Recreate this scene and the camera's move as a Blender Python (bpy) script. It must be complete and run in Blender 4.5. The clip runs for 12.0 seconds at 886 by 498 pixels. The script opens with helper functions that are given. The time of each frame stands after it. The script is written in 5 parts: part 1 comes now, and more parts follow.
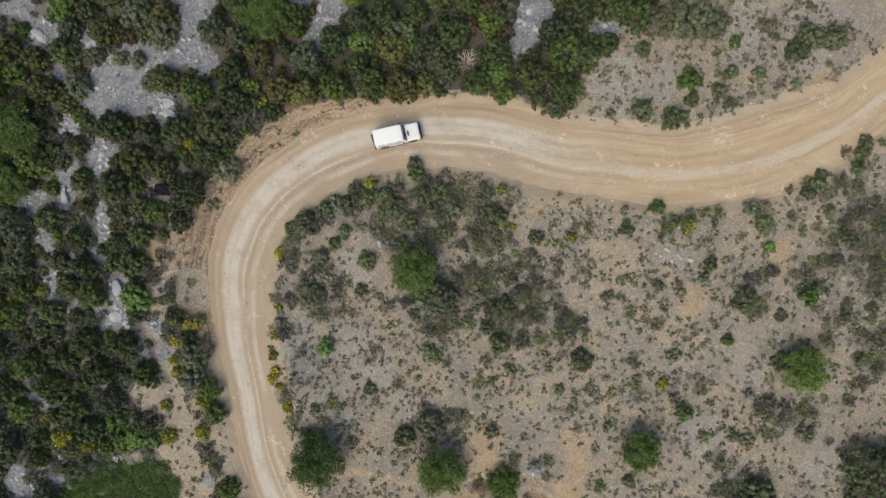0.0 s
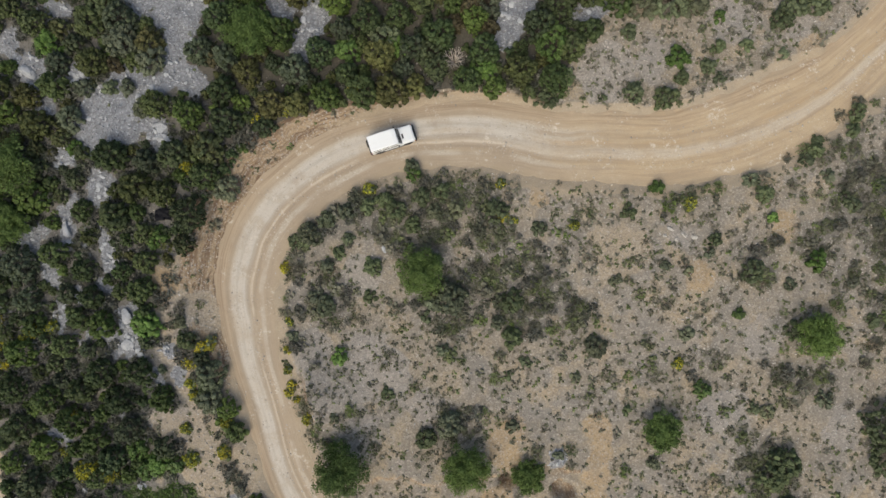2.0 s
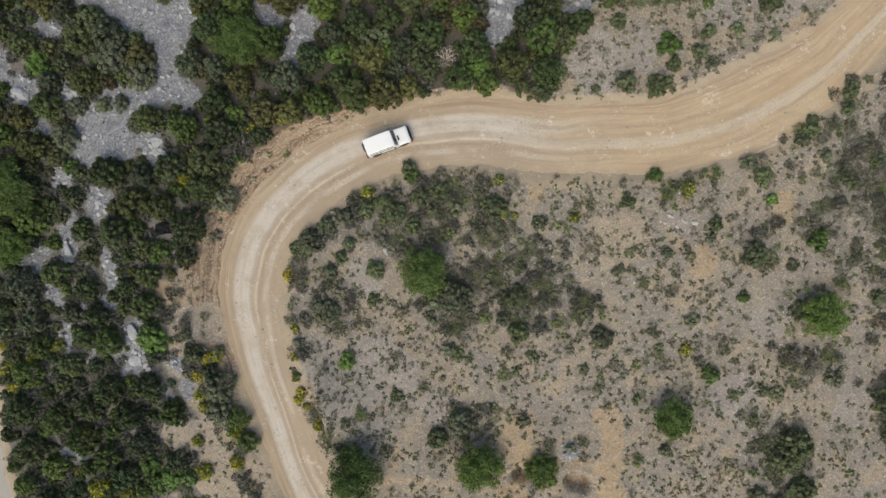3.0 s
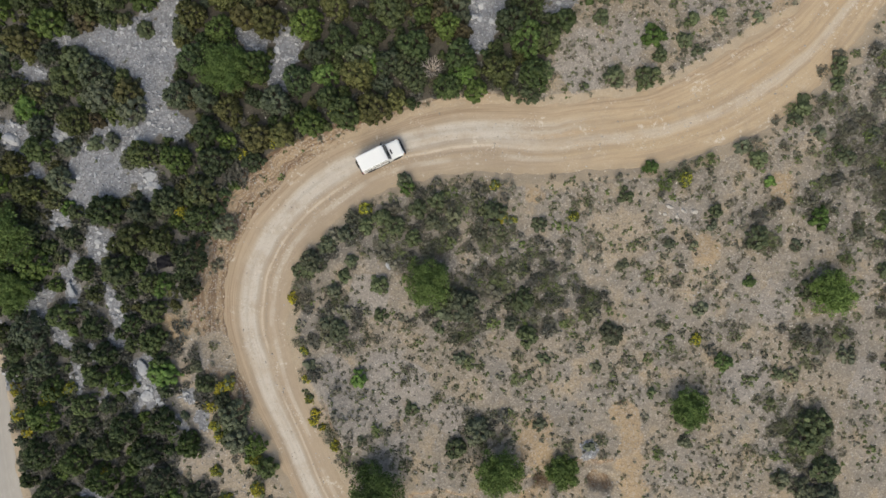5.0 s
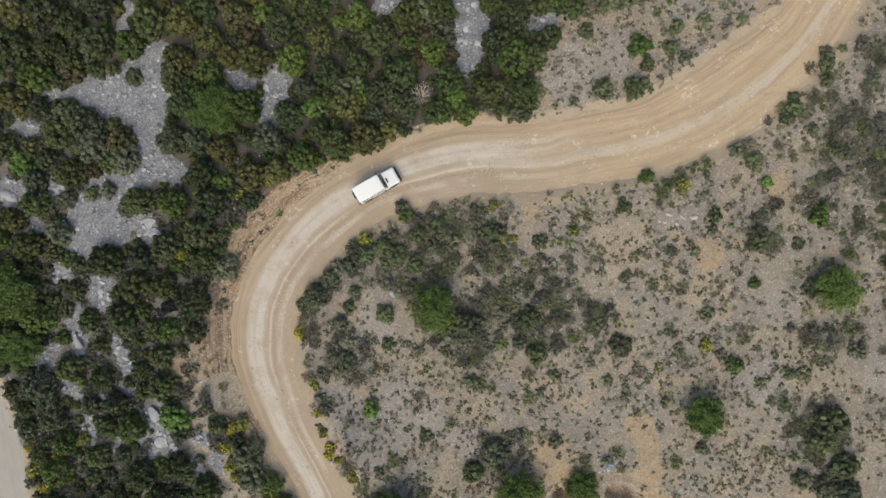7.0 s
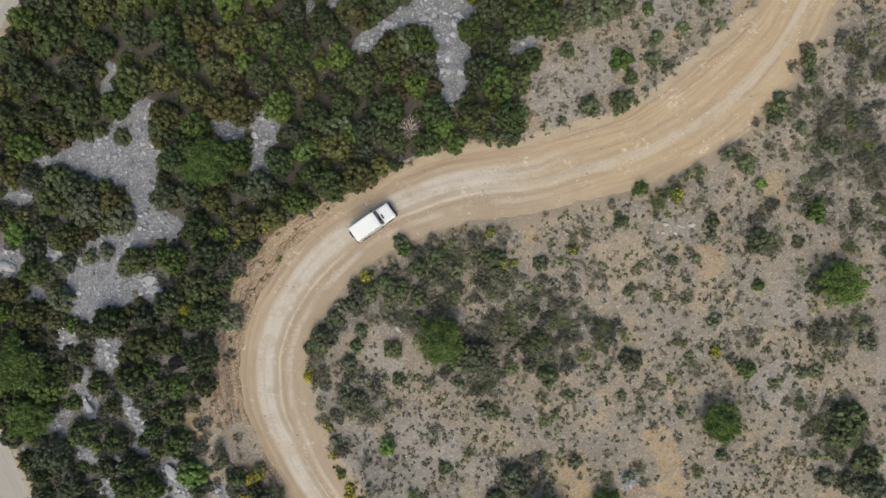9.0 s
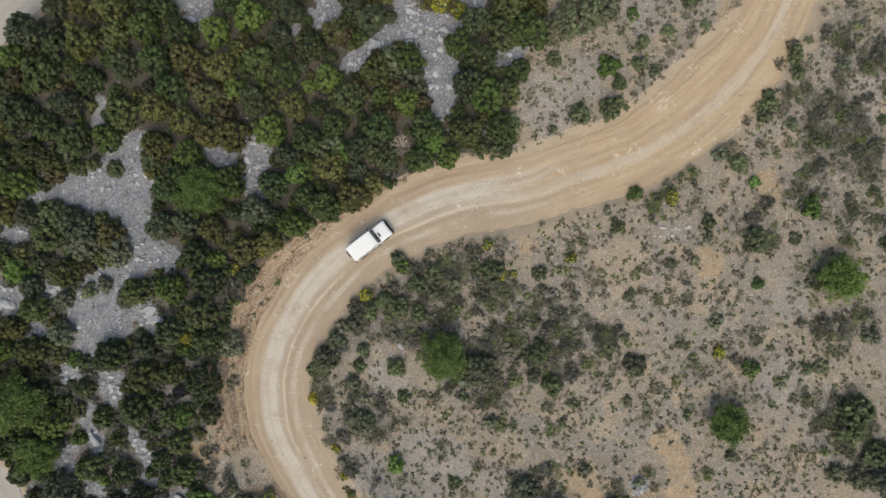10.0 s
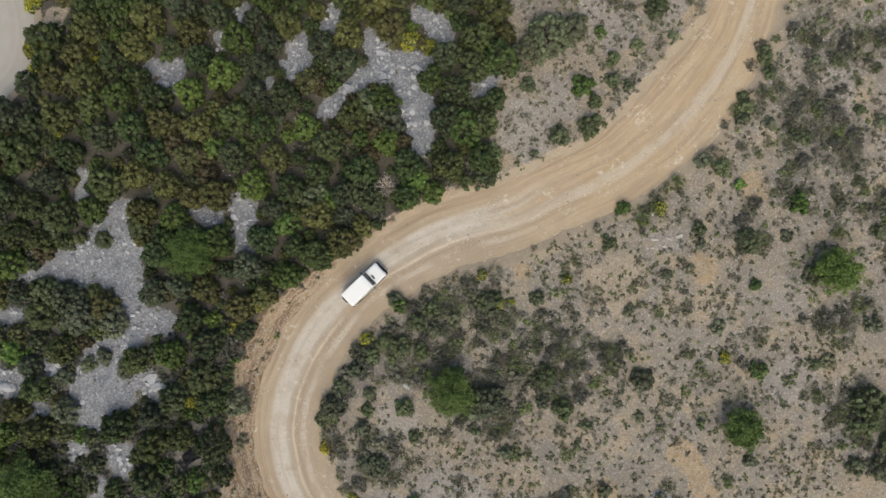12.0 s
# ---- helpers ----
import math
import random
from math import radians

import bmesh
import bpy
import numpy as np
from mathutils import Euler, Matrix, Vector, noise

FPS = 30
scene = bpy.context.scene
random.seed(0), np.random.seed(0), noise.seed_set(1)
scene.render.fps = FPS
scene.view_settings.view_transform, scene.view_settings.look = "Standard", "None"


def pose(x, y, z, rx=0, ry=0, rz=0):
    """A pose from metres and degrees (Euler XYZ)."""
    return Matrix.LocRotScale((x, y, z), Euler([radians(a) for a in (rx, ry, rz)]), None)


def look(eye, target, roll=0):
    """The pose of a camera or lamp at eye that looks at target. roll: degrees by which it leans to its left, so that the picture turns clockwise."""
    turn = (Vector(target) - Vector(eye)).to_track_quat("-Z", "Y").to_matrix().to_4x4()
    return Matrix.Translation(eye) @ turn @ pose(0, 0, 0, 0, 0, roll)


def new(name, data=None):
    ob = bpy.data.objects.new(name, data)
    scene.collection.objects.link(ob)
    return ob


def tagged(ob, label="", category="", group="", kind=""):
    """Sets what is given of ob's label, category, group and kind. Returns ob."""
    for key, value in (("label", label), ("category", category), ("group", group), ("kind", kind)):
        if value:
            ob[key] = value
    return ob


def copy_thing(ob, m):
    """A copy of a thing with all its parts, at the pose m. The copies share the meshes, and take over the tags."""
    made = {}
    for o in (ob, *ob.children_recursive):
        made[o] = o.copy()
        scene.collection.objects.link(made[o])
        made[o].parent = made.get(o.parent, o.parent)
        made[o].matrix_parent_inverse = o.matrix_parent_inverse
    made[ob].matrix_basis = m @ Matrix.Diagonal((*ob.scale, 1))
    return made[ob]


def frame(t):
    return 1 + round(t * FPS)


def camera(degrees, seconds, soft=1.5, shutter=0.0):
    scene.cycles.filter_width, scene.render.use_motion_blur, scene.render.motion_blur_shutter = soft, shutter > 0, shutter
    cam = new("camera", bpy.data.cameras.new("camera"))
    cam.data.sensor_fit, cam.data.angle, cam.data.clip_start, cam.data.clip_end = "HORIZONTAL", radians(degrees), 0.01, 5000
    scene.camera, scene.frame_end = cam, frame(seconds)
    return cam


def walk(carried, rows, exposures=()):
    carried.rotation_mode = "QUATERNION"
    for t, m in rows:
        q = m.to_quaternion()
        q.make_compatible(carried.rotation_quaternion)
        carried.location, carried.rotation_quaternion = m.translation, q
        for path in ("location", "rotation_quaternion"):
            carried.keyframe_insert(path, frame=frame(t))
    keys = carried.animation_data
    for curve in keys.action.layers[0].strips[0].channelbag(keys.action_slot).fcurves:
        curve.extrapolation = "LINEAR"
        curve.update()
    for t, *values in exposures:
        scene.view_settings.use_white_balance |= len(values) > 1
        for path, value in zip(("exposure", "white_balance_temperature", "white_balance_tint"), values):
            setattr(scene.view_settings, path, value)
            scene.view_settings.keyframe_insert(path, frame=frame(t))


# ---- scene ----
from itertools import product

# ---------------------------------------------------------------- camera
cam = camera(74.0, 12.0, soft=1.55)
ROWS = [
    (0, 0.001, -0.001, 61.200, -0.740, 0.538, 0.012),
    (0.5, -0.077, -0.037, 61.182, -0.706, 0.530, -0.687),
    (1, -0.250, -0.057, 61.205, -0.674, 0.500, -2.058),
    (1.5, -0.376, -0.085, 61.208, -0.665, 0.478, -3.540),
    (2, -0.486, -0.134, 61.243, -0.683, 0.469, -5.120),
    (2.5, -0.548, -0.099, 61.265, -0.759, 0.451, -6.583),
    (3, -0.603, -0.051, 61.270, -0.845, 0.458, -8.169),
    (5, -0.483, 0.692, 61.179, -0.640, 0.547, -12.979),
    (5.5, -0.465, 1.139, 61.140, -0.548, 0.562, -13.926),
    (6, -0.366, 1.650, 61.126, -0.391, 0.579, -14.943),
    (6.5, -0.230, 2.097, 61.113, -0.251, 0.603, -15.995),
    (7, -0.056, 2.542, 61.131, -0.109, 0.634, -17.200),
    (9, 0.693, 4.787, 61.121, 0.573, 0.636, -22.450),
    (9.5, 0.985, 5.251, 61.116, 0.758, 0.637, -23.893),
    (10, 1.368, 5.671, 61.121, 0.964, 0.695, -25.446),
    (10.5, 1.694, 6.168, 61.115, 1.211, 0.687, -26.947),
    (11, 2.072, 6.683, 61.132, 1.558, 0.673, -28.517),
    (11.5, 2.465, 7.104, 61.144, 1.894, 0.660, -30.027),
    (12, 2.816, 7.412, 61.134, 2.191, 0.646, -31.642),
]
walk(cam, [(t, pose(x, y, z, rx, ry, rz)) for t, x, y, z, rx, ry, rz in ROWS], exposures=[(0.0, 0.32, 6900, 4), (12.0, 0.32, 6900, 4)])

# ---------------------------------------------------------------- light: thin overcast, the sun a broad soft patch in the south-west
world = bpy.data.worlds.new("world")
scene.world = world
world.use_nodes = True
wn = world.node_tree
sky = wn.nodes.new("ShaderNodeTexSky")
sky.sky_type, sky.sun_disc = "NISHITA", False
sky.sun_elevation, sky.sun_rotation = radians(52), radians(205)
sky.air_density, sky.dust_density = 1.0, 4.0
wn.nodes["Background"].inputs["Strength"].default_value = 0.140
wn.links.new(sky.outputs["Color"], wn.nodes["Background"].inputs["Color"])
sun = new("sun", bpy.data.lights.new("sun", "SUN"))
sun.data.energy, sun.data.angle, sun.data.color = 1.05, radians(48), (1.0, 0.95, 0.87)
sun.matrix_world = look((-24, -51, 72), (0, 0, 0))

rng = np.random.default_rng(7)


# ---------------------------------------------------------------- material helpers
class Nodes:
    """A small wrapper to write node materials briefly."""

    def __init__(self, name):
        self.mat = bpy.data.materials.new(name)
        self.mat.use_nodes = True
        self.tree = self.mat.node_tree
        self.bsdf = self.tree.nodes["Principled BSDF"]

    def put(self, socket, value):
        if hasattr(value, "is_output"):
            self.tree.links.new(value, socket)
        elif isinstance(value, tuple) and len(value) == 3 and socket.type == "RGBA":
            socket.default_value = (*value, 1)
        else:
            socket.default_value = value

    def node(self, kind, **inputs):
        n = self.tree.nodes.new(kind)
        for key, value in inputs.items():
            self.put(n.inputs[key.replace("_", " ")], value)
        return n

    def maths(self, op, a, b=0.0, clamp=False):
        n = self.tree.nodes.new("ShaderNodeMath")
        n.operation, n.use_clamp = op, clamp
        self.put(n.inputs[0], a), self.put(n.inputs[1], b)
        return n.outputs[0]

    def mix(self, fac, a, b, blend="MIX"):
        n = self.tree.nodes.new("ShaderNodeMix")
        n.data_type, n.blend_type, n.clamp_factor = "RGBA", blend, True
        self.put(n.inputs[0], fac), self.put(n.inputs[6], a), self.put(n.inputs[7], b)
        return n.outputs[2]

    def span(self, value, lo, hi, to_lo=0.0, to_hi=1.0, smooth=True):
        n = self.tree.nodes.new("ShaderNodeMapRange")
        n.interpolation_type = "SMOOTHSTEP" if smooth else "LINEAR"
        for k, v in enumerate((value, lo, hi, to_lo, to_hi)):
            self.put(n.inputs[k], v)
        return n.outputs[0]

    def noise(self, scale, detail=4.0, vector=None, rough=0.55):
        n = self.node("ShaderNodeTexNoise", Scale=scale, Detail=detail, Roughness=rough)
        self.put(n.inputs["Vector"], vector or self.place())
        return n.outputs["Fac"]

    def voronoi(self, scale, feature="F1", vector=None, out="Distance"):
        n = self.tree.nodes.new("ShaderNodeTexVoronoi")
        n.feature = feature
        self.put(n.inputs["Scale"], scale), self.put(n.inputs["Vector"], vector or self.place())
        return n.outputs[out]

    def place(self):
        if not hasattr(self, "geo"):
            self.geo = self.tree.nodes.new("ShaderNodeNewGeometry")
        return self.geo.outputs["Position"]

    def island(self):
        self.place()
        return self.geo.outputs["Random Per Island"]

    def attribute(self, name):
        n = self.tree.nodes.new("ShaderNodeAttribute")
        n.attribute_name = name
        return n

    def bump(self, height, strength=0.5, distance=0.05):
        n = self.node("ShaderNodeBump", Strength=strength, Distance=distance, Height=height)
        self.put(self.bsdf.inputs["Normal"], n.outputs[0])

    def done(self, colour, rough=0.9, **inputs):
        self.put(self.bsdf.inputs["Base Color"], colour)
        self.put(self.bsdf.inputs["Roughness"], rough)
        for key, value in inputs.items():
            self.put(self.bsdf.inputs[key.replace("_", " ")], value)
        return self.mat


def ramp(m, fac, *stops):
    n = m.tree.nodes.new("ShaderNodeValToRGB")
    m.put(n.inputs[0], fac)
    while len(n.color_ramp.elements) < len(stops):
        n.color_ramp.elements.new(0.5)
    for e, (at, colour) in zip(n.color_ramp.elements, stops):
        e.position, e.color = at, (*colour, 1)
    return n.outputs["Color"]


def plain(name, colour, rough=0.5, metal=0.0, wear=0.12, scale=6.0, gloss=0.5):
    m = Nodes(name)
    a, b = m.noise(scale, 5.0), m.noise(scale * 9, 3.0)
    shade = m.maths("ADD", m.maths("MULTIPLY", a, wear * 1.3), m.maths("MULTIPLY", b, wear * 0.7))
    c = m.mix(shade, colour, tuple(v * 0.45 for v in colour))
    return m.done(c, m.span(a, 0.3, 0.7, rough * 0.85, min(1, rough * 1.2)), Metallic=metal, Specular_IOR_Level=gloss)


# ---------------------------------------------------------------- the plan: roads, soils, rock
# centre line and half width of the dirt road, from the south round the bend to the north-east
ROAD = [
    (-8.0, -52.0, 2.7), (-11.5, -41.0, 2.7), (-15.0, -33.0, 2.7), (-17.6, -27.0, 2.8), (-19.4, -22.1, 2.55), (-20.5, -16.1, 2.65),
    (-21.7, -10.2, 2.75), (-22.0, -4.3, 3.15), (-21.5, -1.3, 3.4), (-20.3, 1.9, 3.45), (-18.0, 5.0, 3.5), (-15.4, 7.0, 3.5),
    (-12.3, 8.8, 3.5), (-8.7, 10.1, 3.3), (-5.1, 10.8, 3.2), (0.4, 11.0, 3.5), (4.8, 10.6, 3.65), (8.3, 9.7, 3.65), (11.6, 8.8, 3.7),
    (17.2, 8.1, 3.8), (23.2, 7.5, 3.95), (29.3, 8.2, 4.3), (34.8, 9.8, 4.4), (38.8, 11.5, 4.0), (42.1, 13.4, 3.5), (46.5, 16.9, 3.25), (52.3, 22.7, 3.2), (60.3, 32.7, 3.2),
]
# the other arm of the track, lower on the west side
TRACK = [
    (-54.0, -52.0, 2.6), (-52.0, -30.0, 2.6), (-52.0, -20.0, 2.6), (-52.0, -14.0, 2.6), (-51.4, -8.0, 2.6), (-50.9, -2.0, 2.6), (-51.3, 3.0, 2.6),
    (-52.2, 8.0, 2.6), (-53.0, 15.0, 2.6), (-51.0, 24.0, 2.6), (-46.5, 33.0, 2.6), (-40.5, 41.0, 2.6), (-35.5, 45.8, 2.6), (-30.0, 49.6, 3.2),
    (-25.9, 51.0, 3.3), (-23.2, 54.3, 3.3), (-21.9, 58.5, 2.8), (-20.0, 66.0, 2.6), (-14.0, 80.0, 2.6),
]
# bare limestone on the scrub slope: from, to, half width
ROCK_A = [
    (-22.9, 30.2, -25.4, 24.8, 1.6), (-25.4, 24.8, -27.0, 20.3, 1.6), (-30.4, 28.6, -26.1, 25.3, 2.0), (-34.8, 29.9, -29.6, 28.8, 0.8),
    (-24.4, 30.5, -28.8, 29.0, 0.7), (-27.0, 20.3, -24.8, 18.2, 1.4), (-25.5, 19.4, -28.7, 18.6, 1.2), (-29.2, 18.9, -31.1, 17.4, 1.3),
    (-31.5, 19.6, -33.4, 18.7, 1.1), (-35.1, 17.0, -32.4, 14.7, 2.1), (-36.8, 15.3, -35.5, 12.9, 1.5), (-38.8, 12.5, -38.0, 11.4, 0.8),
    (-29.5, 14.3, -28.6, 12.4, 0.9), (-36.4, 20.6, -37.5, 19.9, 0.8), (-42.1, 22.0, -40.3, 20.9, 1.3), (-38.6, 27.5, -37.5, 27.1, 0.9),
    (-40.5, 17.7, -40.2, 17.1, 0.7), (-34.6, 8.6, -35.7, 7.2, 0.7),
]
ROCK_B = [
    (-16.5, 27.0, -14.8, 24.6, 0.9), (-11.9, 24.9, -13.5, 21.0, 1.3), (-24.1, 35.9, -25.9, 33.9, 0.5), (-12.9, 41.8, -10.4, 40.7, 0.8),
    (-12.4, 39.7, -11.9, 39.3, 0.7), (1.9, 36.1, 1.6, 35.2, 1.2), (-0.1, 34.1, 0.6, 34.0, 0.9), (-3.0, 34.5, -3.3, 34.0, 0.5), (6.8, 37.3, 6.0, 36.0, 1.1),
    (9.0, 31.7, 7.8, 29.6, 1.1), (8.7, 29.0, 7.4, 28.0, 0.9), (10.7, 28.8, 11.7, 27.5, 1.2), (11.0, 27.6, 9.5, 25.7, 1.1), (9.3, 24.4, 7.4, 20.6, 1.6),
    (5.3, 29.0, 3.3, 29.2, 0.8), (2.3, 28.7, 0.7, 28.3, 0.9), (15.3, 30.6, 15.4, 29.1, 1.4), (-1.8, 42.3, -1.7, 41.9, 0.8),
]
ROCK_C = [
    (-42.4, 21.6, -41.5, 20.2, 1.1), (-36.7, 20.5, -36.2, 20.2, 1.0), (-35.6, 9.6, -35.6, 7.5, 1.1), (-35.4, 3.1, -35.0, 1.0, 0.8),
    (-43.1, 3.7, -41.1, -0.4, 0.8), (-40.8, -3.1, -40.8, -5.2, 0.8), (-33.8, -4.6, -33.5, -5.8, 1.1), (-34.3, -7.3, -33.9, -8.1, 1.1),
    (-30.4, -8.4, -30.0, -8.8, 0.6), (-29.6, -11.0, -29.3, -11.8, 0.45), (-45.5, -24.9, -44.6, -25.8, 1.4), (17.0, 22.6, 15.7, 22.1, 1.1), (-28.8, 14.0, -28.5, 12.5, 1.1),
    (-4.5, 40.8, -4.4, 40.3, 0.9), (8.9, -23.2, 8.7, -24.2, 0.6),
]
ROCK_D = [
    (-39.0, 6.2, -39.5, 3.3, 0.7), (-35.0, 9.6, -35.5, 7.3, 0.7), (-35.6, 4.3, -35.2, 2.9, 0.5), (-35.2, 2.0, -34.8, 0.9, 0.6), (-37.7, 3.7, -37.4, 1.7, 0.35), (-34.4, -4.4, -33.2, -6.0, 0.6),
    (-34.0, -6.6, -33.2, -8.7, 0.75), (-38.2, 7.5, -38.5, 7.0, 0.5), (-44.3, 3.9, -42.4, 2.8, 0.5), (-43.1, 4.7, -41.8, 4.9, 0.6), (-42.0, 1.3, -40.8, -0.9, 0.55), (-40.9, -3.3, -40.7, -5.1, 0.5),
    (-36.2, -1.1, -35.5, -1.9, 0.5), (-38.5, -1.6, -38.3, -2.2, 0.5), (-36.1, -7.2, -35.5, -8.7, 0.5), (-31.9, -11.0, -31.6, -12.0, 0.5), (-38.9, 12.1, -40.0, 11.5, 0.7),
]
ROCK_E = [(9.2, 32.7, 8.2, 29.6, 0.9), (7.9, 29.0, 5.4, 29.5, 0.9), (5.4, 29.5, 3.1, 29.1, 0.8), (3.1, 29.1, 0.5, 28.1, 0.8), (9.6, 30.8, 10.3, 27.8, 0.8), (9.4, 27.5, 6.7, 20.7, 1.0), (1.8, 35.4, 0.4, 33.4, 0.8), (-11.3, 41.0, -11.0, 39.9, 0.8), (6.2, 37.0, 5.6, 35.9, 0.8), (14.5, 32.2, 15.4, 30.2, 0.9)]
OCHRE = [(9.2, 3.3, 1.3), (3.3, -23.0, 2.3), (13.6, -21.0, 1.2), (13.0, -23.4, 1.1), (12.6, -25.6, 1.4), (39.4, 16.2, 1.6), (-29.8, -1.9, 1.3), (4.5, -20.2, 1.8), (34.3, -1.9, 1.2), (25.0, -6.3, 1.5), (12.3, -28.6, 1.5), (3.0, -27.5, 1.8)]
SAND = [(-18.5, 52.2, 1.8), (-21.3, 51.1, 1.2), (-25.1, -22.1, 3.0), (-26.9, -25.1, 3.5), (-26.0, -29.0, 3.5), (-27.6, -3.2, 0.9), (-26.4, -6.6, 0.8), (17.4, -2.5, 3.5), (12.1, 4.6, 1.8), (37.8, 1.6, 1.5), (8.0, 5.7, 0.9), (12.0, 4.8, 1.1), (16.0, 4.4, 0.9), (20.0, 4.0, 0.8), (-30.0, -6.5, 1.2), (-29.0, -9.5, 1.0), (-27.5, -18.6, 1.6), (-28.8, -23.4, 1.2)]
GRAVEL = [(17.3, 16.2, 3.2), (22.6, 16.8, 2.6), (31.2, 21.4, 3.5), (38.2, 21.4, 3.5), (23.2, -1.3, 1.5), (31.5, -13.0, 2.1), (26.8, -20.1, 2.6), (38.6, -23.0, 2.4), (-9.1, -2.5, 2.4), (-10.3, -12.5, 3.5), (46.5, 0.5, 2.0), (48.0, 3.0, 2.0), (-31.0, -15.6, 1.8), (-29.8, -12.4, 0.9), (-27.0, -5.2, 1.5), (-27.9, -2.6, 1.2), (-14.1, -14.5, 3.2), (-8.9, -13.5, 3.0), (-15.4, -10.5, 2.4), (-11.6, -18.8, 2.6), (-3.9, -17.2, 2.0)]
# undercut hollows at the brow of the slope
PITS = [(3.5, -25.8, 0.8), (4.6, -25.7, 0.6), (8.9, -27.3, 0.8), (10.0, -27.8, 0.6)]
# open ground among the scrub beside the bend, and a green meadow below it
CLEARINGS = [(-27.3, -1.0, 1.9), (-28.9, -4.6, 2.3), (-26.3, -4.6, 2.0), (-29.8, -8.6, 1.9), (-29.3, -12.0, 1.9), (-28.6, -15.6, 1.5), (-31.0, -16.2, 1.9), (-27.2, -18.6, 2.4), (-29.0, -21.3, 1.4), (-32.8, -22.3, 1.0)]
MEADOW = [(-31.4, -25.6, 2.9), (-35.0, -25.4, 3.0), (-38.2, -26.6, 2.6), (-33.0, -20.6, 1.7), (-36.0, -29.5, 4.0), (-30.5, -29.5, 2.5)]
BRUSH = [
    (-11.4, 3.4, 2.6), (-6.7, 3.4, 3.5), (-0.8, 4.6, 3.0), (2.7, 4.6, 2.6), (3.9, 0.4, 2.6), (-2.0, 0.4, 2.9), (7.4, -3.1, 2.6), (3.3, -4.3, 2.6),
    (9.8, -6.0, 2.3), (12.1, -8.4, 1.7), (6.3, -7.8, 3.0), (-13.8, -4.9, 2.6), (-16.1, -1.3, 1.5), (43.0, 2.2, 3.5), (41.2, 7.5, 2.4), (37.2, 6.3, 1.9),
    (37.8, -3.6, 2.6), (43.7, -11.3, 2.4), (31.4, -5.4, 1.8), (-0.8, -6.6, 3.5), (43.6, -3.1, 2.9), (-5.5, 0.4, 2.4), (-1.4, -18.5, 2.0),
]
BRUSH_MORE = [
    (-15.8, -0.0, 1.0), (-16.9, -2.7, 1.1), (-17.2, -5.4, 1.1), (-16.9, -8.3, 0.9), (-13.5, 1.7, 1.5), (-11.7, 3.6, 1.8), (-8.9, 4.6, 2.0), (-5.8, 4.9, 2.4), (-2.7, 4.8, 2.6), (0.3, 4.8, 2.4), (3.1, 4.0, 2.0), (-2.0, 1.3, 1.6),
]
BRUSH_FAR = [(40.6, 0.1, 2.4), (41.6, -7.6, 1.6), (38.8, -7.3, 1.5), (33.4, -12.1, 1.5), (25.9, -14.7, 1.6), (35.8, -17.6, 1.5), (31.3, -5.7, 1.3), (25.7, 2.3, 1.2), (22.6, 1.5, 1.2), (31.7, -16.5, 1.5)]
BRUSH_EAST = [(47.9, 8.9, 2.6), (49.4, 5.8, 2.4), (53.8, 5.2, 2.9), (29.6, -26.6, 2.9), (30.3, -29.7, 2.9), (46.7, 13.0, 1.2), (44.5, -1.7, 2.9), (-17.2, -15.5, 1.2), (-16.0, -18.5, 1.2)]


def spline(points, step=0.3):
    """A smooth line through (x, y, half width), at even steps: places, half widths, tangents, lengths."""
    p = np.array(points, float)
    p = np.vstack([2 * p[0] - p[1], p, 2 * p[-1] - p[-2]])
    rows = []
    for a, b, c, d in zip(p, p[1:], p[2:], p[3:]):
        u = np.linspace(0, 1, max(4, int(np.hypot(*(c - b)[:2]) / step)), endpoint=False)[:, None]
        rows.append(0.5 * (2 * b + (c - a) * u + (2 * a - 5 * b + 4 * c - d) * u**2 + (3 * b - a - 3 * c + d) * u**3))
    line = np.vstack(rows)
    tangent = np.gradient(line[:, :2], axis=0)
    tangent /= np.linalg.norm(tangent, axis=1, keepdims=True)
    along = np.r_[0, np.cumsum(np.hypot(*np.diff(line[:, :2], axis=0).T))]
    return line[:, :2], line[:, 2], tangent, along


ROAD_LINE, TRACK_LINE = spline(ROAD), spline(TRACK)


def beside(line, x, y):
    """For places x, y: the signed distance left of the line, its half width there and the length along it."""
    pts, half, tang, along = line
    x, y = np.ravel(x), np.ravel(y)
    d, w, s = np.empty(len(x)), np.empty(len(x)), np.empty(len(x))
    for k in range(0, len(x), 20000):
        dx, dy = x[k : k + 20000, None] - pts[None, :, 0], y[k : k + 20000, None] - pts[None, :, 1]
        n = np.argmin(dx * dx + dy * dy, axis=1)
        i = np.arange(len(n))
        side = tang[n, 0] * dy[i, n] - tang[n, 1] * dx[i, n]
        d[k : k + 20000] = np.where(side >= 0, 1, -1) * np.hypot(dx[i, n], dy[i, n])
        w[k : k + 20000], s[k : k + 20000] = half[n], along[n]
    return d, w, s


def lattice(ix, iy, seed):
    h = (ix.astype(np.int64) * 374761393 + iy.astype(np.int64) * 668265263 + seed * 974634777) & 0x7FFFFFFF
    h = ((h ^ (h >> 13)) * 1274126177) & 0x7FFFFFFF
    return ((h ^ (h >> 16)) & 0xFFFF) / 65535.0


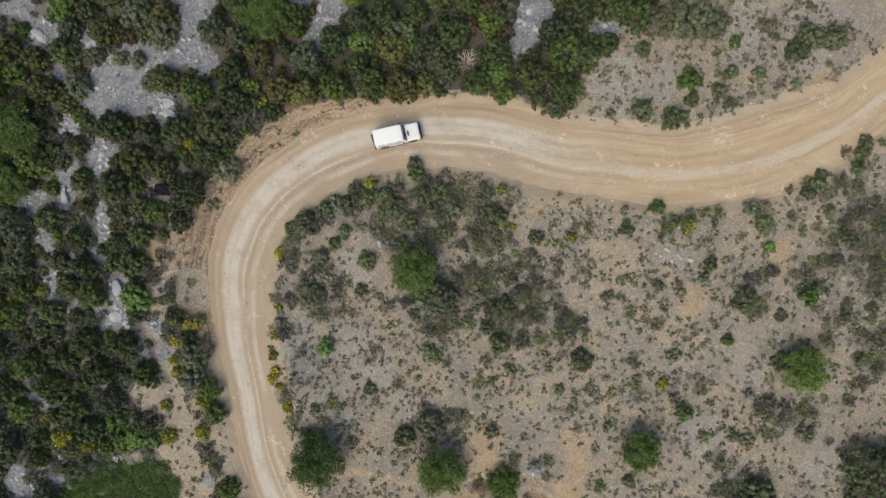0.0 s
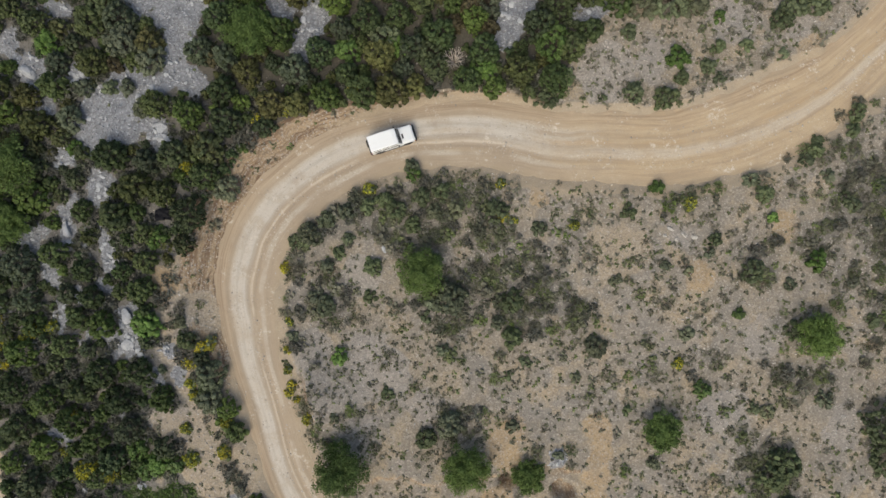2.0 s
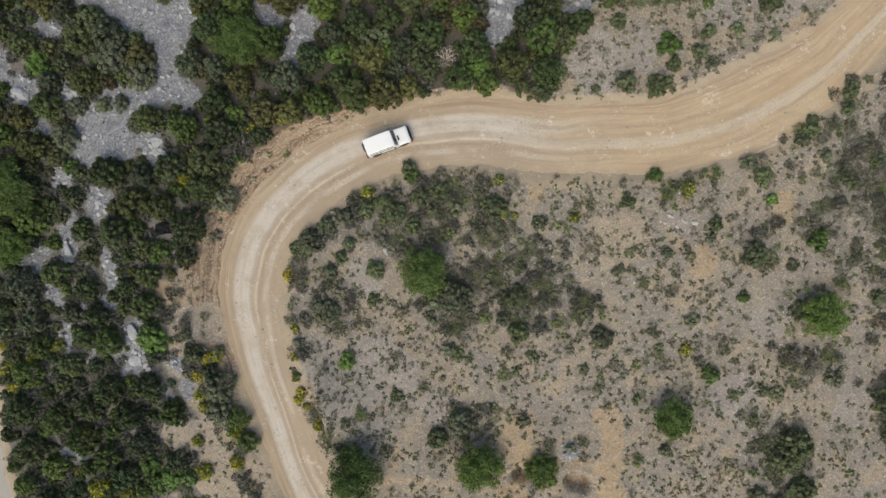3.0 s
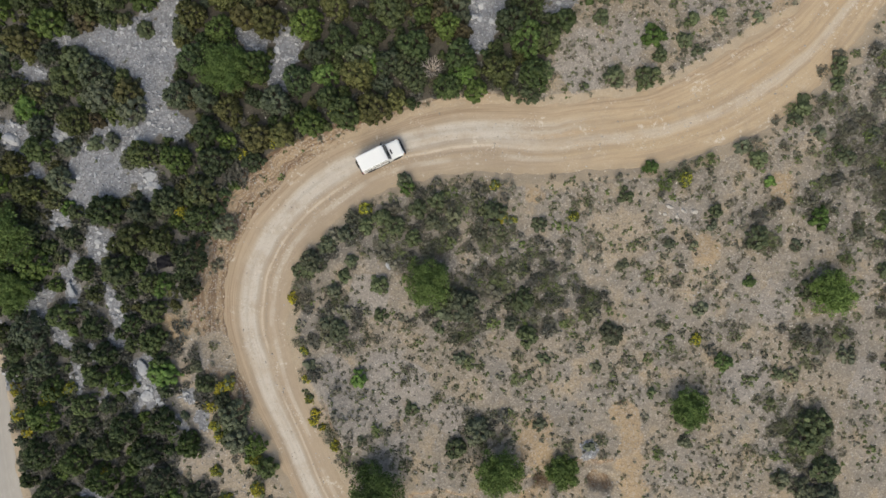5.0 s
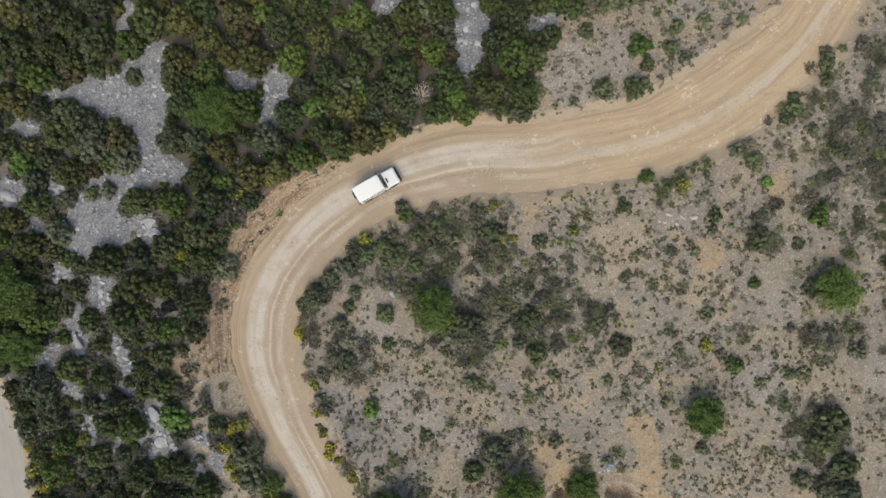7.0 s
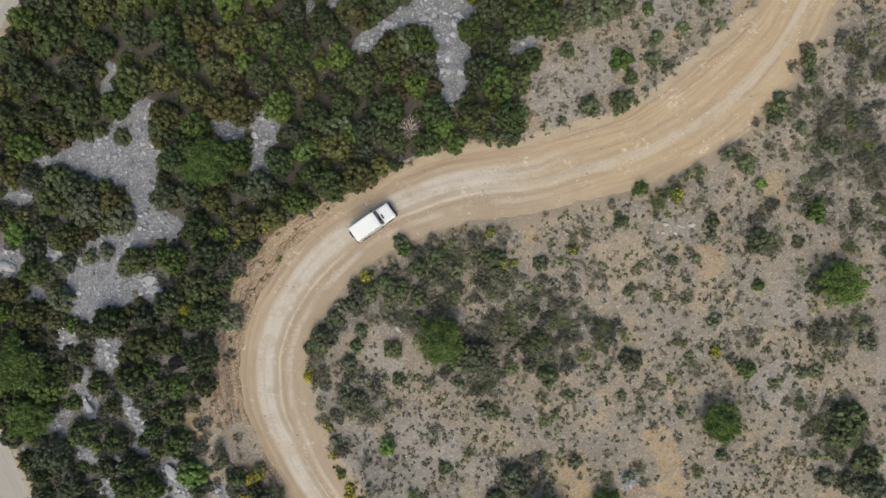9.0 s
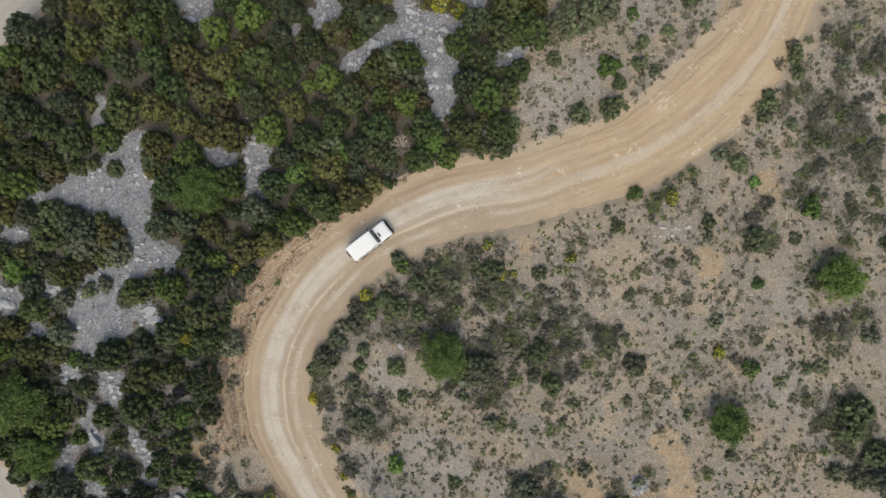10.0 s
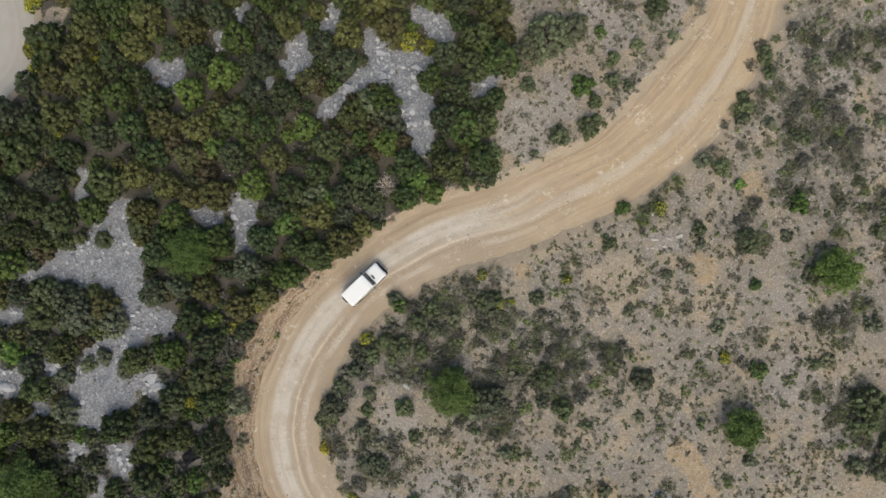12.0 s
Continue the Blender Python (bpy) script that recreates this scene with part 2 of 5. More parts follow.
def vnoise(x, y, scale, seed=0):
    x, y = np.asarray(x) / scale, np.asarray(y) / scale
    ix, iy = np.floor(x), np.floor(y)
    fx, fy = x - ix, y - iy
    fx, fy = fx * fx * (3 - 2 * fx), fy * fy * (3 - 2 * fy)
    a, b = lattice(ix, iy, seed), lattice(ix + 1, iy, seed)
    c, d = lattice(ix, iy + 1, seed), lattice(ix + 1, iy + 1, seed)
    return (a + (b - a) * fx) * (1 - fy) + (c + (d - c) * fx) * fy


def fbm(x, y, scale, seed=0, octaves=4):
    return sum(vnoise(x, y, scale / 2**k, seed + k) * 0.5**k for k in range(octaves)) / sum(0.5**k for k in range(octaves)) - 0.5


def step(v, lo, hi):
    u = np.clip((v - lo) / (hi - lo), 0, 1)
    return u * u * (3 - 2 * u)


def discs(x, y, some, rough=1.3, seed=11, soft=0.7):
    """How deep places lie inside any of the uneven patches: over 0.5 is inside."""
    wob = (fbm(x, y, 3.4, seed) * 1.5 + fbm(x, y, 1.1, seed + 7)) * 1.5 * rough
    m = np.zeros(len(x))
    for cx, cy, r in some:
        near = (abs(x - cx) < r * 2 + 2) & (abs(y - cy) < r * 2 + 2)
        if near.any():
            m[near] = np.maximum(m[near], step(r + wob[near] - np.hypot(x[near] - cx, y[near] - cy), -soft, soft))
    return m


def strokes(x, y, some, rough=0.8, seed=23):
    wob = fbm(x, y, 2.2, seed) * 1.6 * rough + fbm(x, y, 0.7, seed + 5) * 1.3 * rough + 0.1
    m = np.zeros(len(x))
    for ax, ay, bx, by, r in some:
        near = (x > min(ax, bx) - r - 2) & (x < max(ax, bx) + r + 2) & (y > min(ay, by) - r - 2) & (y < max(ay, by) + r + 2)
        if near.any():
            px, py, ux, uy = x[near] - ax, y[near] - ay, bx - ax, by - ay
            u = np.clip((px * ux + py * uy) / (ux * ux + uy * uy + 1e-9), 0, 1)
            m[near] = np.maximum(m[near], step(r + wob[near] - np.hypot(px - u * ux, py - u * uy), -0.25, 0.25))
    return m


ROCKS = ROCK_A + ROCK_B + ROCK_C + ROCK_D + ROCK_E


def off_rock(x, y):
    """How far places lie outside the nearest bare rock or sand."""
    far = np.full(len(x), 99.0)
    for ax, ay, bx, by, r in ROCKS:
        px, py, ux, uy = x - ax, y - ay, bx - ax, by - ay
        u = np.clip((px * ux + py * uy) / (ux * ux + uy * uy + 1e-9), 0, 1)
        far = np.minimum(far, np.hypot(px - u * ux, py - u * uy) - r)
    for cx, cy, r in SAND + CLEARINGS + MEADOW:
        far = np.minimum(far, np.hypot(x - cx, y - cy) - r)
    return far + fbm(x, y, 2.0, 151) * 1.6


def thicket(x, y):
    """How thickly the scrub grows: low values are gaps."""
    return fbm(x, y, 3.0, 97) + fbm(x, y, 9.0, 99) * 0.6


def survey(x, y):
    """All that the plan says of places x, y: height and soils."""
    x, y = np.ravel(np.asarray(x, float)), np.ravel(np.asarray(y, float))
    d, half, s = beside(ROAD_LINE, x, y)
    d2, half2, s2 = beside(TRACK_LINE, x, y)
    edge = fbm(x, y, 1.5, 3, 3) * 0.9
    q = abs(d) - half + edge
    q2 = abs(d2) - half2 + fbm(x, y, 1.5, 5, 3) * 0.8
    outer = d > 0
    # the cut bank is widest and tallest round the outside of the bend
    bend = step(s, 38, 50) * (1 - step(s, 58, 82))
    width, tall = 0.9 + 2.6 * bend, 0.25 + 0.9 * bend
    ledge = np.exp(-(((x + 16.2) / 3.4) ** 2 + ((y + 15.5) / 4.5) ** 2))
    brow = (y + 24.6 + fbm(x, y, 4, 191) * 3.0 + fbm(x, y, 0.9, 193) * 0.8) * 1.0
    drop = step(-brow, 0.0, 0.55) * step(x, -14, -11) * (1 - step(x, 11, 14)) * (d < 0)
    scarp = np.exp(-((brow + 0.25) / 0.5) ** 2) * step(x, -13, -11) * (1 - step(x, 11, 13)) * (d < 0)
    rise = np.where(outer, tall * step(q, -0.1, width), 0.3 * step(q, -0.1, 1.2) + 1.5 * ledge * step(q, 1.35, 1.95) - 1.2 * drop)
    swell = step(q, 1, 10) * fbm(x, y, 14, 31) * 1.2
    west = step(-x - 0.5 * y, 2, 26)
    gap = step(-0.37 + 0.15 * west - thicket(x, y), -0.01, 0.05) * step(vnoise(x, y, 1.6, 161), 0.4, 0.6) * outer * step(q, 2, 4)
    rock = np.maximum(strokes(x, y, ROCKS), gap * (0.35 + 0.65 * west)) * step(q, 0.2, 1.0)
    z = rise + swell + step(q, 0, 1.5) * (fbm(x, y, 1.1, 41) * 0.16 + fbm(x, y, 4, 47) * 0.3) + 0.05
    z += rock * (fbm(x, y, 0.9, 53, 3) * 0.42 + 0.05)
    pit = discs(x, y, PITS, 0.5, 19, 0.3)
    z -= 1.1 * pit
    under = step(q, -1.0, 0.12)
    z = z * under - 0.2 * (1 - under)
    under2 = step(q2, -1.0, 0.12)
    z = z * under2 - 0.2 * (1 - under2)
    # scrub: the whole outer slope, up to the stony clearing in the north-east
    border = 15.5 + 0.9 * np.clip(y - 20, -6, 12) + fbm(x, y, 6, 61) * 7
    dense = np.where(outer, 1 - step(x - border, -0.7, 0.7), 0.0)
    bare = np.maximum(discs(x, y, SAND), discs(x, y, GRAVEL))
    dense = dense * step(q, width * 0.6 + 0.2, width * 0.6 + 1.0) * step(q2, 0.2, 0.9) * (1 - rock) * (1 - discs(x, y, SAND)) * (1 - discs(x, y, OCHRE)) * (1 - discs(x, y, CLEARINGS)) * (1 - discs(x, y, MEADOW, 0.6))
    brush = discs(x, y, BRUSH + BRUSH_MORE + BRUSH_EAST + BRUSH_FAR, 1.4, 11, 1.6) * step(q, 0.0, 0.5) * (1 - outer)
    cut = np.maximum(scarp, ledge * np.exp(-(((q - 1.6) / 0.45) ** 2)) * (d < 0)) * 0.8
    cut = np.maximum(cut, 0.6 * np.clip(pit * 1.5, 0, 1))
    soils = dict(
        verge=np.maximum((1 - step(q, 0.2, np.where(outer, 1.2, 2.2))) * np.where(outer, 1 - bend, 1), 1 - step(q2, 0.1, 1.2)),
        red=np.where(outer, step(q, -0.7, 0.0) * (1 - step(q, width * 0.75, width * 1.2)) * (1 - 0.8 * discs(x, y, CLEARINGS[1:])) * (0.25 + 0.75 * np.maximum(bend, 0.8 * step(s, 50, 60) * (1 - step(s, 84, 94)))), cut),
        rock=rock, ochre=discs(x, y, OCHRE), sand=np.maximum(discs(x, y, SAND), 0.75 * discs(x, y, CLEARINGS)), gravel=np.maximum(discs(x, y, GRAVEL), 0.5 * discs(x, y, CLEARINGS, 1.3, 17)), meadow=discs(x, y, MEADOW, 0.6), dense=dense, brush=brush,
    )
    soils["q"], soils["along"], soils["bend"], soils["q2"] = q, s, bend, q2
    return z, q, q2, d, soils, bare


def height(x, y):
    return survey([x], [y])[0][0]


# ---------------------------------------------------------------- materials of the ground
def ground_material():
    m = Nodes("dry_soil")
    a, b = m.attribute("soils_a"), m.attribute("soils_b")
    ca, cb = m.node("ShaderNodeSeparateColor", Color=a.outputs["Color"]), m.node("ShaderNodeSeparateColor", Color=b.outputs["Color"])
    verge, red, rock, ochre = *ca.outputs[:3], a.outputs["Alpha"]
    sand, gravel, dense, brush = *cb.outputs[:3], b.outputs["Alpha"]
    big, mid, fine, grit = m.noise(0.14, 5), m.noise(0.9, 6, rough=0.65), m.noise(5.0, 5, rough=0.7), m.noise(22.0, 3, rough=0.7)

    def ragged(mask, lo=0.35, hi=0.65):
        return m.span(m.maths("ADD", mask, m.maths("MULTIPLY", m.maths("SUBTRACT", mid, 0.5), 0.9)), lo, hi)

    lie = m.node("ShaderNodeSeparateColor", Color=m.attribute("lie").outputs["Color"])
    bent = m.maths("ADD", lie.outputs[0], m.maths("MULTIPLY", m.maths("SUBTRACT", m.noise(0.5, 4), 0.5), 0.9))
    strata_vec = m.node("ShaderNodeCombineXYZ", X=m.maths("MULTIPLY", bent, 2.9), Y=m.maths("MULTIPLY", lie.outputs[1], 0.16)).outputs[0]
    strata = m.noise(1.0, 6, strata_vec, 0.7)
    pebble = m.node("ShaderNodeSeparateColor", Color=m.voronoi(6.5, out="Color")).outputs[0]
    speck = m.node("ShaderNodeSeparateColor", Color=m.voronoi(15.0, out="Color")).outputs[1]
    where = m.node("ShaderNodeSeparateXYZ", Vector=m.place())
    drier = m.span(m.maths("ADD", m.maths("MULTIPLY", where.outputs[0], -1.0), m.maths("MULTIPLY", where.outputs[1], -0.5)), 4.0, 28.0)
    soil = m.mix(m.span(big, 0.35, 0.65), (0.305, 0.258, 0.196), (0.268, 0.243, 0.212))
    broad = m.noise(0.38, 5, rough=0.6)
    soil = m.mix(m.span(broad, 0.48, 0.64, 0.0, 0.85), soil, (0.39, 0.312, 0.214))
    soil = m.mix(m.span(broad, 0.34, 0.46, 0.6, 0.0), soil, (0.22, 0.195, 0.165))
    soil = m.mix(m.span(mid, 0.50, 0.72, 0.0, 0.7), soil, (0.35, 0.288, 0.204))
    soil = m.mix(m.maths("MULTIPLY", m.span(fine, 0.50, 0.66), 0.6), soil, (0.185, 0.155, 0.122))
    soil = m.mix(m.maths("MULTIPLY", ragged(gravel), 0.8), soil, m.mix(fine, (0.262, 0.240, 0.218), (0.375, 0.338, 0.302)))
    soil = m.mix(m.maths("MULTIPLY", m.span(m.maths("ADD", sand, m.maths("MULTIPLY", m.maths("SUBTRACT", broad, 0.5), 2.2)), 0.3, 0.8), 0.75), soil, m.mix(m.span(fine, 0.4, 0.65), (0.43, 0.35, 0.25), (0.31, 0.25, 0.18)))
    soil = m.mix(m.maths("MULTIPLY", m.span(m.maths("ADD", ragged(ochre, 0.1, 0.95), m.maths("MULTIPLY", m.maths("SUBTRACT", broad, 0.5), 2.4)), 0.2, 1.0), 0.55), soil, m.mix(m.span(fine, 0.4, 0.65), (0.50, 0.345, 0.18), (0.42, 0.29, 0.155)))
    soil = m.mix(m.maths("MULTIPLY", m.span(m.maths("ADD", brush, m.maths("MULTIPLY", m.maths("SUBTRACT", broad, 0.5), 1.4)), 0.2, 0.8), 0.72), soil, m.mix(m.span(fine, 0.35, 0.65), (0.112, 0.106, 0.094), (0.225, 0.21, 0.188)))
    # leaf litter under the scrub, its colour deepened to stand in for shade between bushes
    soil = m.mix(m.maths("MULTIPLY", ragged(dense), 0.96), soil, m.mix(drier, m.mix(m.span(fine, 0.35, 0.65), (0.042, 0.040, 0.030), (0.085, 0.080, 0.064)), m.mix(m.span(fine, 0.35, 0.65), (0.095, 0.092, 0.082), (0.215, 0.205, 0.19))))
    bank = m.mix(m.span(strata, 0.43, 0.55), (0.16, 0.092, 0.052), (0.39, 0.285, 0.18))
    bank = m.mix(m.span(m.noise(0.7, 5, rough=0.7), 0.46, 0.66, 0.0, 0.32), bank, (0.40, 0.295, 0.19))
    bank = m.mix(m.span(m.noise(1.3, 5, rough=0.7), 0.56, 0.68, 0.0, 0.6), bank, (0.17, 0.11, 0.075))
    soil = m.mix(m.maths("MULTIPLY", ragged(red, 0.25, 0.7), 0.9), soil, bank)
    soil = m.mix(m.maths("MULTIPLY", m.span(lie.outputs[2], 0.25, 0.7), 0.9), soil, m.mix(m.span(mid, 0.35, 0.65), (0.045, 0.070, 0.022), (0.075, 0.105, 0.032)))
    # pebbles and scree: each chip its own shade
    soil = m.mix(m.span(pebble, 0.0, 0.35, 0.42, 0.0, False), soil, (0.12, 0.105, 0.09))
    soil = m.mix(m.maths("MULTIPLY", m.span(pebble, 0.72, 1.0, 0.0, 0.68, False), m.span(dense, 0.2, 0.8, 1.0, 0.1)), soil, (0.47, 0.425, 0.37))
    soil = m.mix(m.span(speck, 0.6, 1.0, 0.0, 0.3, False), soil, (0.14, 0.12, 0.10))
    soil = m.mix(m.maths("MULTIPLY", ragged(verge), 0.72), soil, m.mix(mid, (0.47, 0.375, 0.265), (0.40, 0.325, 0.235)))
    crack = m.voronoi(1.3, "DISTANCE_TO_EDGE", out="Distance")
    slab = m.node("ShaderNodeSeparateColor", Color=m.voronoi(3.2, out="Color")).outputs[0]
    lime = m.mix(m.span(mid, 0.35, 0.7), (0.215, 0.226, 0.252), (0.305, 0.315, 0.34))
    lime = m.mix(m.span(slab, 0.0, 1.0, 0.5, 0.0, False), lime, (0.18, 0.185, 0.20))
    lime = m.mix(m.span(pebble, 0.65, 1.0, 0.0, 0.7, False), lime, (0.46, 0.46, 0.465))
    lime = m.mix(m.span(pebble, 0.0, 0.3, 0.65, 0.0, False), lime, (0.14, 0.14, 0.145))
    lime = m.mix(m.maths("MULTIPLY", m.span(fine, 0.5, 0.66), 0.5), lime, (0.18, 0.18, 0.185))
    lime = m.mix(m.span(crack, 0.0, 0.04, 0.6, 0.0), lime, (0.09, 0.088, 0.08))
    soil = m.mix(m.span(m.maths("ADD", rock, m.maths("MULTIPLY", m.maths("SUBTRACT", fine, 0.5), 0.9)), 0.35, 0.6), soil, lime)
    soil = m.mix(m.span(grit, 0.3, 0.75, 0.28, 0.0), soil, (0.10, 0.085, 0.07))
    m.bump(m.maths("ADD", m.maths("MULTIPLY", fine, 0.7), m.maths("MULTIPLY", grit, 0.3)), 0.6, 0.08)
    return m.done(soil, 0.95, Specular_IOR_Level=0.15)


def road_material(name, warm):
    """Compacted pale dirt: u across in half widths, v along in metres."""
    m = Nodes(name)
    uv = m.node("ShaderNodeUVMap")
    sep = m.node("ShaderNodeSeparateXYZ", Vector=uv.outputs[0])
    u, v = sep.outputs[0], sep.outputs[1]
    sway = m.maths("MULTIPLY", m.maths("SUBTRACT", m.noise(0.09, 3), 0.5), 0.34)
    us = m.maths("ADD", u, sway)

    def drawn(across, length, detail=5, rough=0.6):
        """Noise drawn out along the road."""
        return m.noise(1.0, detail, m.node("ShaderNodeCombineXYZ", X=m.maths("MULTIPLY", us, across), Y=m.maths("MULTIPLY", v, length)).outputs[0], rough)

    streak, hair, lines = drawn(9.0, 0.14), drawn(26.0, 0.30, 4), drawn(17.0, 0.09, 4, 0.55)
    patch, mid, fine, grit = m.noise(0.16, 5), m.noise(0.8, 5, rough=0.65), m.noise(5.0, 5, rough=0.7), m.noise(24.0, 3)

    def lane(at, wide, hard=0.35):
        return m.span(m.maths("ABSOLUTE", m.maths("SUBTRACT", us, at)), wide * hard, wide, 1.0, 0.0)

    def some(scale, lo, hi):
        return m.span(m.noise(scale, 3), lo, hi)

    place = m.node("ShaderNodeSeparateXYZ", Vector=m.place())
    far = m.maths("ADD", place.outputs[0], m.maths("MULTIPLY", m.maths("SUBTRACT", mid, 0.5), 6.0))
    east, begun, over = m.span(far, 0.0, 24.0), m.span(far, -5.0, 8.0), m.span(far, 5.0, 20.0, 1.0, 0.0)
    if not warm:
        east, begun, over = 0.0, 0.4, 1.0
    colour = m.mix(m.span(patch, 0.35, 0.65), (0.385, 0.305, 0.222), (0.43, 0.345, 0.25))
    colour = m.mix(m.maths("MULTIPLY", east, 0.7), colour, m.mix(m.span(streak, 0.4, 0.6), (0.505, 0.385, 0.245), (0.455, 0.325, 0.195)))
    # trodden tan margins, darker on the inside of the bend
    colour = m.mix(m.maths("MULTIPLY", lane(-0.62, 0.34), m.maths("MULTIPLY", over, 0.3)), colour, (0.345, 0.272, 0.2))
    colour = m.mix(m.span(streak, 0.48, 0.66, 0.0, 0.5), colour, (0.325, 0.26, 0.192))
    # pale driven lanes: the broad one of the bend, and the one that takes over to the east
    pale = m.mix(streak, (0.62, 0.57, 0.505), (0.50, 0.455, 0.395))
    broken = m.span(m.noise(0.45, 5, rough=0.6), 0.30, 0.60, 0.45, 1.0)
    broad = m.maths("MULTIPLY", m.maths("MULTIPLY", lane(0.22, 0.40, 0.45), over), broken)
    colour = m.mix(m.maths("MULTIPLY", broad, 0.88), colour, pale)
    second = m.maths("MULTIPLY", m.maths("MULTIPLY", lane(-0.17, 0.19, 0.3), begun), broken)
    colour = m.mix(m.maths("MULTIPLY", second, 0.5), colour, m.mix(streak, (0.565, 0.515, 0.45), (0.47, 0.42, 0.36)))
    inner = m.maths("MULTIPLY", m.maths("MULTIPLY", lane(-0.52, 0.12), over), some(0.2, 0.38, 0.55))
    colour = m.mix(m.maths("MULTIPLY", inner, 0.6), colour, (0.54, 0.475, 0.395))
    # ruts and the thin ridges beside them
    for at, wide, tone, amount in ((-0.05, 0.10, (0.30, 0.24, 0.18), 0.5), (-0.20, 0.055, (0.60, 0.51, 0.405), 0.75), (-0.31, 0.08, (0.315, 0.245, 0.18), 0.5), (0.30, 0.06, (0.40, 0.365, 0.32), 0.45), (0.60, 0.07, (0.30, 0.235, 0.17), 0.5)):
        colour = m.mix(m.maths("MULTIPLY", m.maths("MULTIPLY", lane(at, wide), over), m.maths("MULTIPLY", some(0.13, 0.36, 0.52), amount * 0.85)), colour, tone)
    for at, wide, tone, amount in ((0.12, 0.10, (0.40, 0.275, 0.155), 0.6), (0.34, 0.07, (0.36, 0.255, 0.15), 0.5), (0.02, 0.05, (0.34, 0.265, 0.185), 0.5), (-0.44, 0.09, (0.50, 0.37, 0.225), 0.5), (-0.93, 0.05, (0.30, 0.235, 0.165), 0.6), (-1.02, 0.06, (0.60, 0.49, 0.36), 0.7)):
        colour = m.mix(m.maths("MULTIPLY", m.maths("MULTIPLY", lane(at, wide), begun), m.maths("MULTIPLY", some(0.15, 0.38, 0.56), amount * 0.7)), colour, tone)
    blotch = m.noise(0.55, 6, rough=0.7)
    colour = m.mix(m.span(blotch, 0.52, 0.70, 0.0, 0.42), colour, (0.345, 0.27, 0.195))
    colour = m.mix(m.span(blotch, 0.30, 0.42, 0.3, 0.0), colour, (0.55, 0.475, 0.385))
    colour = m.mix(m.span(hair, 0.54, 0.72, 0.0, 0.26), colour, (0.30, 0.24, 0.18))
    colour = m.mix(m.span(hair, 0.28, 0.45, 0.26, 0.0), colour, (0.58, 0.505, 0.41))
    colour = m.mix(m.span(fine, 0.52, 0.70, 0.0, 0.36), colour, (0.28, 0.23, 0.18))
    fringe = m.span(m.maths("ADD", u, m.maths("MULTIPLY", m.maths("SUBTRACT", mid, 0.5), 0.4)), 0.55, 0.85)
    colour = m.mix(m.maths("MULTIPLY", fringe, 0.35), colour, (0.40, 0.29, 0.19))
    colour = m.mix(m.maths("MULTIPLY", fringe, m.span(lines, 0.50, 0.58, 0.0, 0.55)), colour, (0.235, 0.16, 0.105))
    colour = m.mix(m.maths("MULTIPLY", fringe, m.span(lines, 0.36, 0.46, 0.5, 0.0)), colour, (0.53, 0.42, 0.30))
    edge = m.span(m.maths("ABSOLUTE", u), 0.68, 1.05)
    colour = m.mix(m.maths("MULTIPLY", edge, m.span(mid, 0.35, 0.6)), colour, (0.36, 0.285, 0.20))
    # stones pressed into the surface, and scuffed pale rock
    pebble = m.node("ShaderNodeSeparateColor", Color=m.voronoi(7.0, out="Color")).outputs[0]
    stony = m.maths("MAXIMUM", m.span(m.noise(0.5, 4), 0.50, 0.64), m.maths("MULTIPLY", lane(-0.4, 0.35), some(0.25, 0.4, 0.6)))
    colour = m.mix(m.maths("MULTIPLY", stony, m.span(pebble, 0.86, 1.0, 0.0, 0.7, False)), colour, (0.60, 0.54, 0.46))
    colour = m.mix(m.maths("MULTIPLY", stony, m.span(pebble, 0.0, 0.2, 0.35, 0.0, False)), colour, (0.22, 0.18, 0.14))
    scar = m.span(m.maths("MULTIPLY", m.span(m.noise(0.30, 3), 0.56, 0.66), m.span(m.noise(1.6, 5), 0.48, 0.6)), 0.2, 0.8)
    colour = m.mix(m.maths("MULTIPLY", scar, m.span(pebble, 0.2, 0.8, 0.1, 0.6)), colour, (0.64, 0.575, 0.49))
    colour = m.mix(m.span(grit, 0.3, 0.7, 0.22, 0.0), colour, (0.2, 0.165, 0.13))
    if not warm:
        colour = m.mix(0.82, colour, m.mix(mid, (0.375, 0.362, 0.338), (0.295, 0.286, 0.27)))
    m.bump(m.maths("ADD", m.maths("MULTIPLY", fine, 0.5), m.maths("MULTIPLY", hair, 0.5)), 0.45, 0.06)
    return m.done(colour, 0.95, Specular_IOR_Level=0.15)


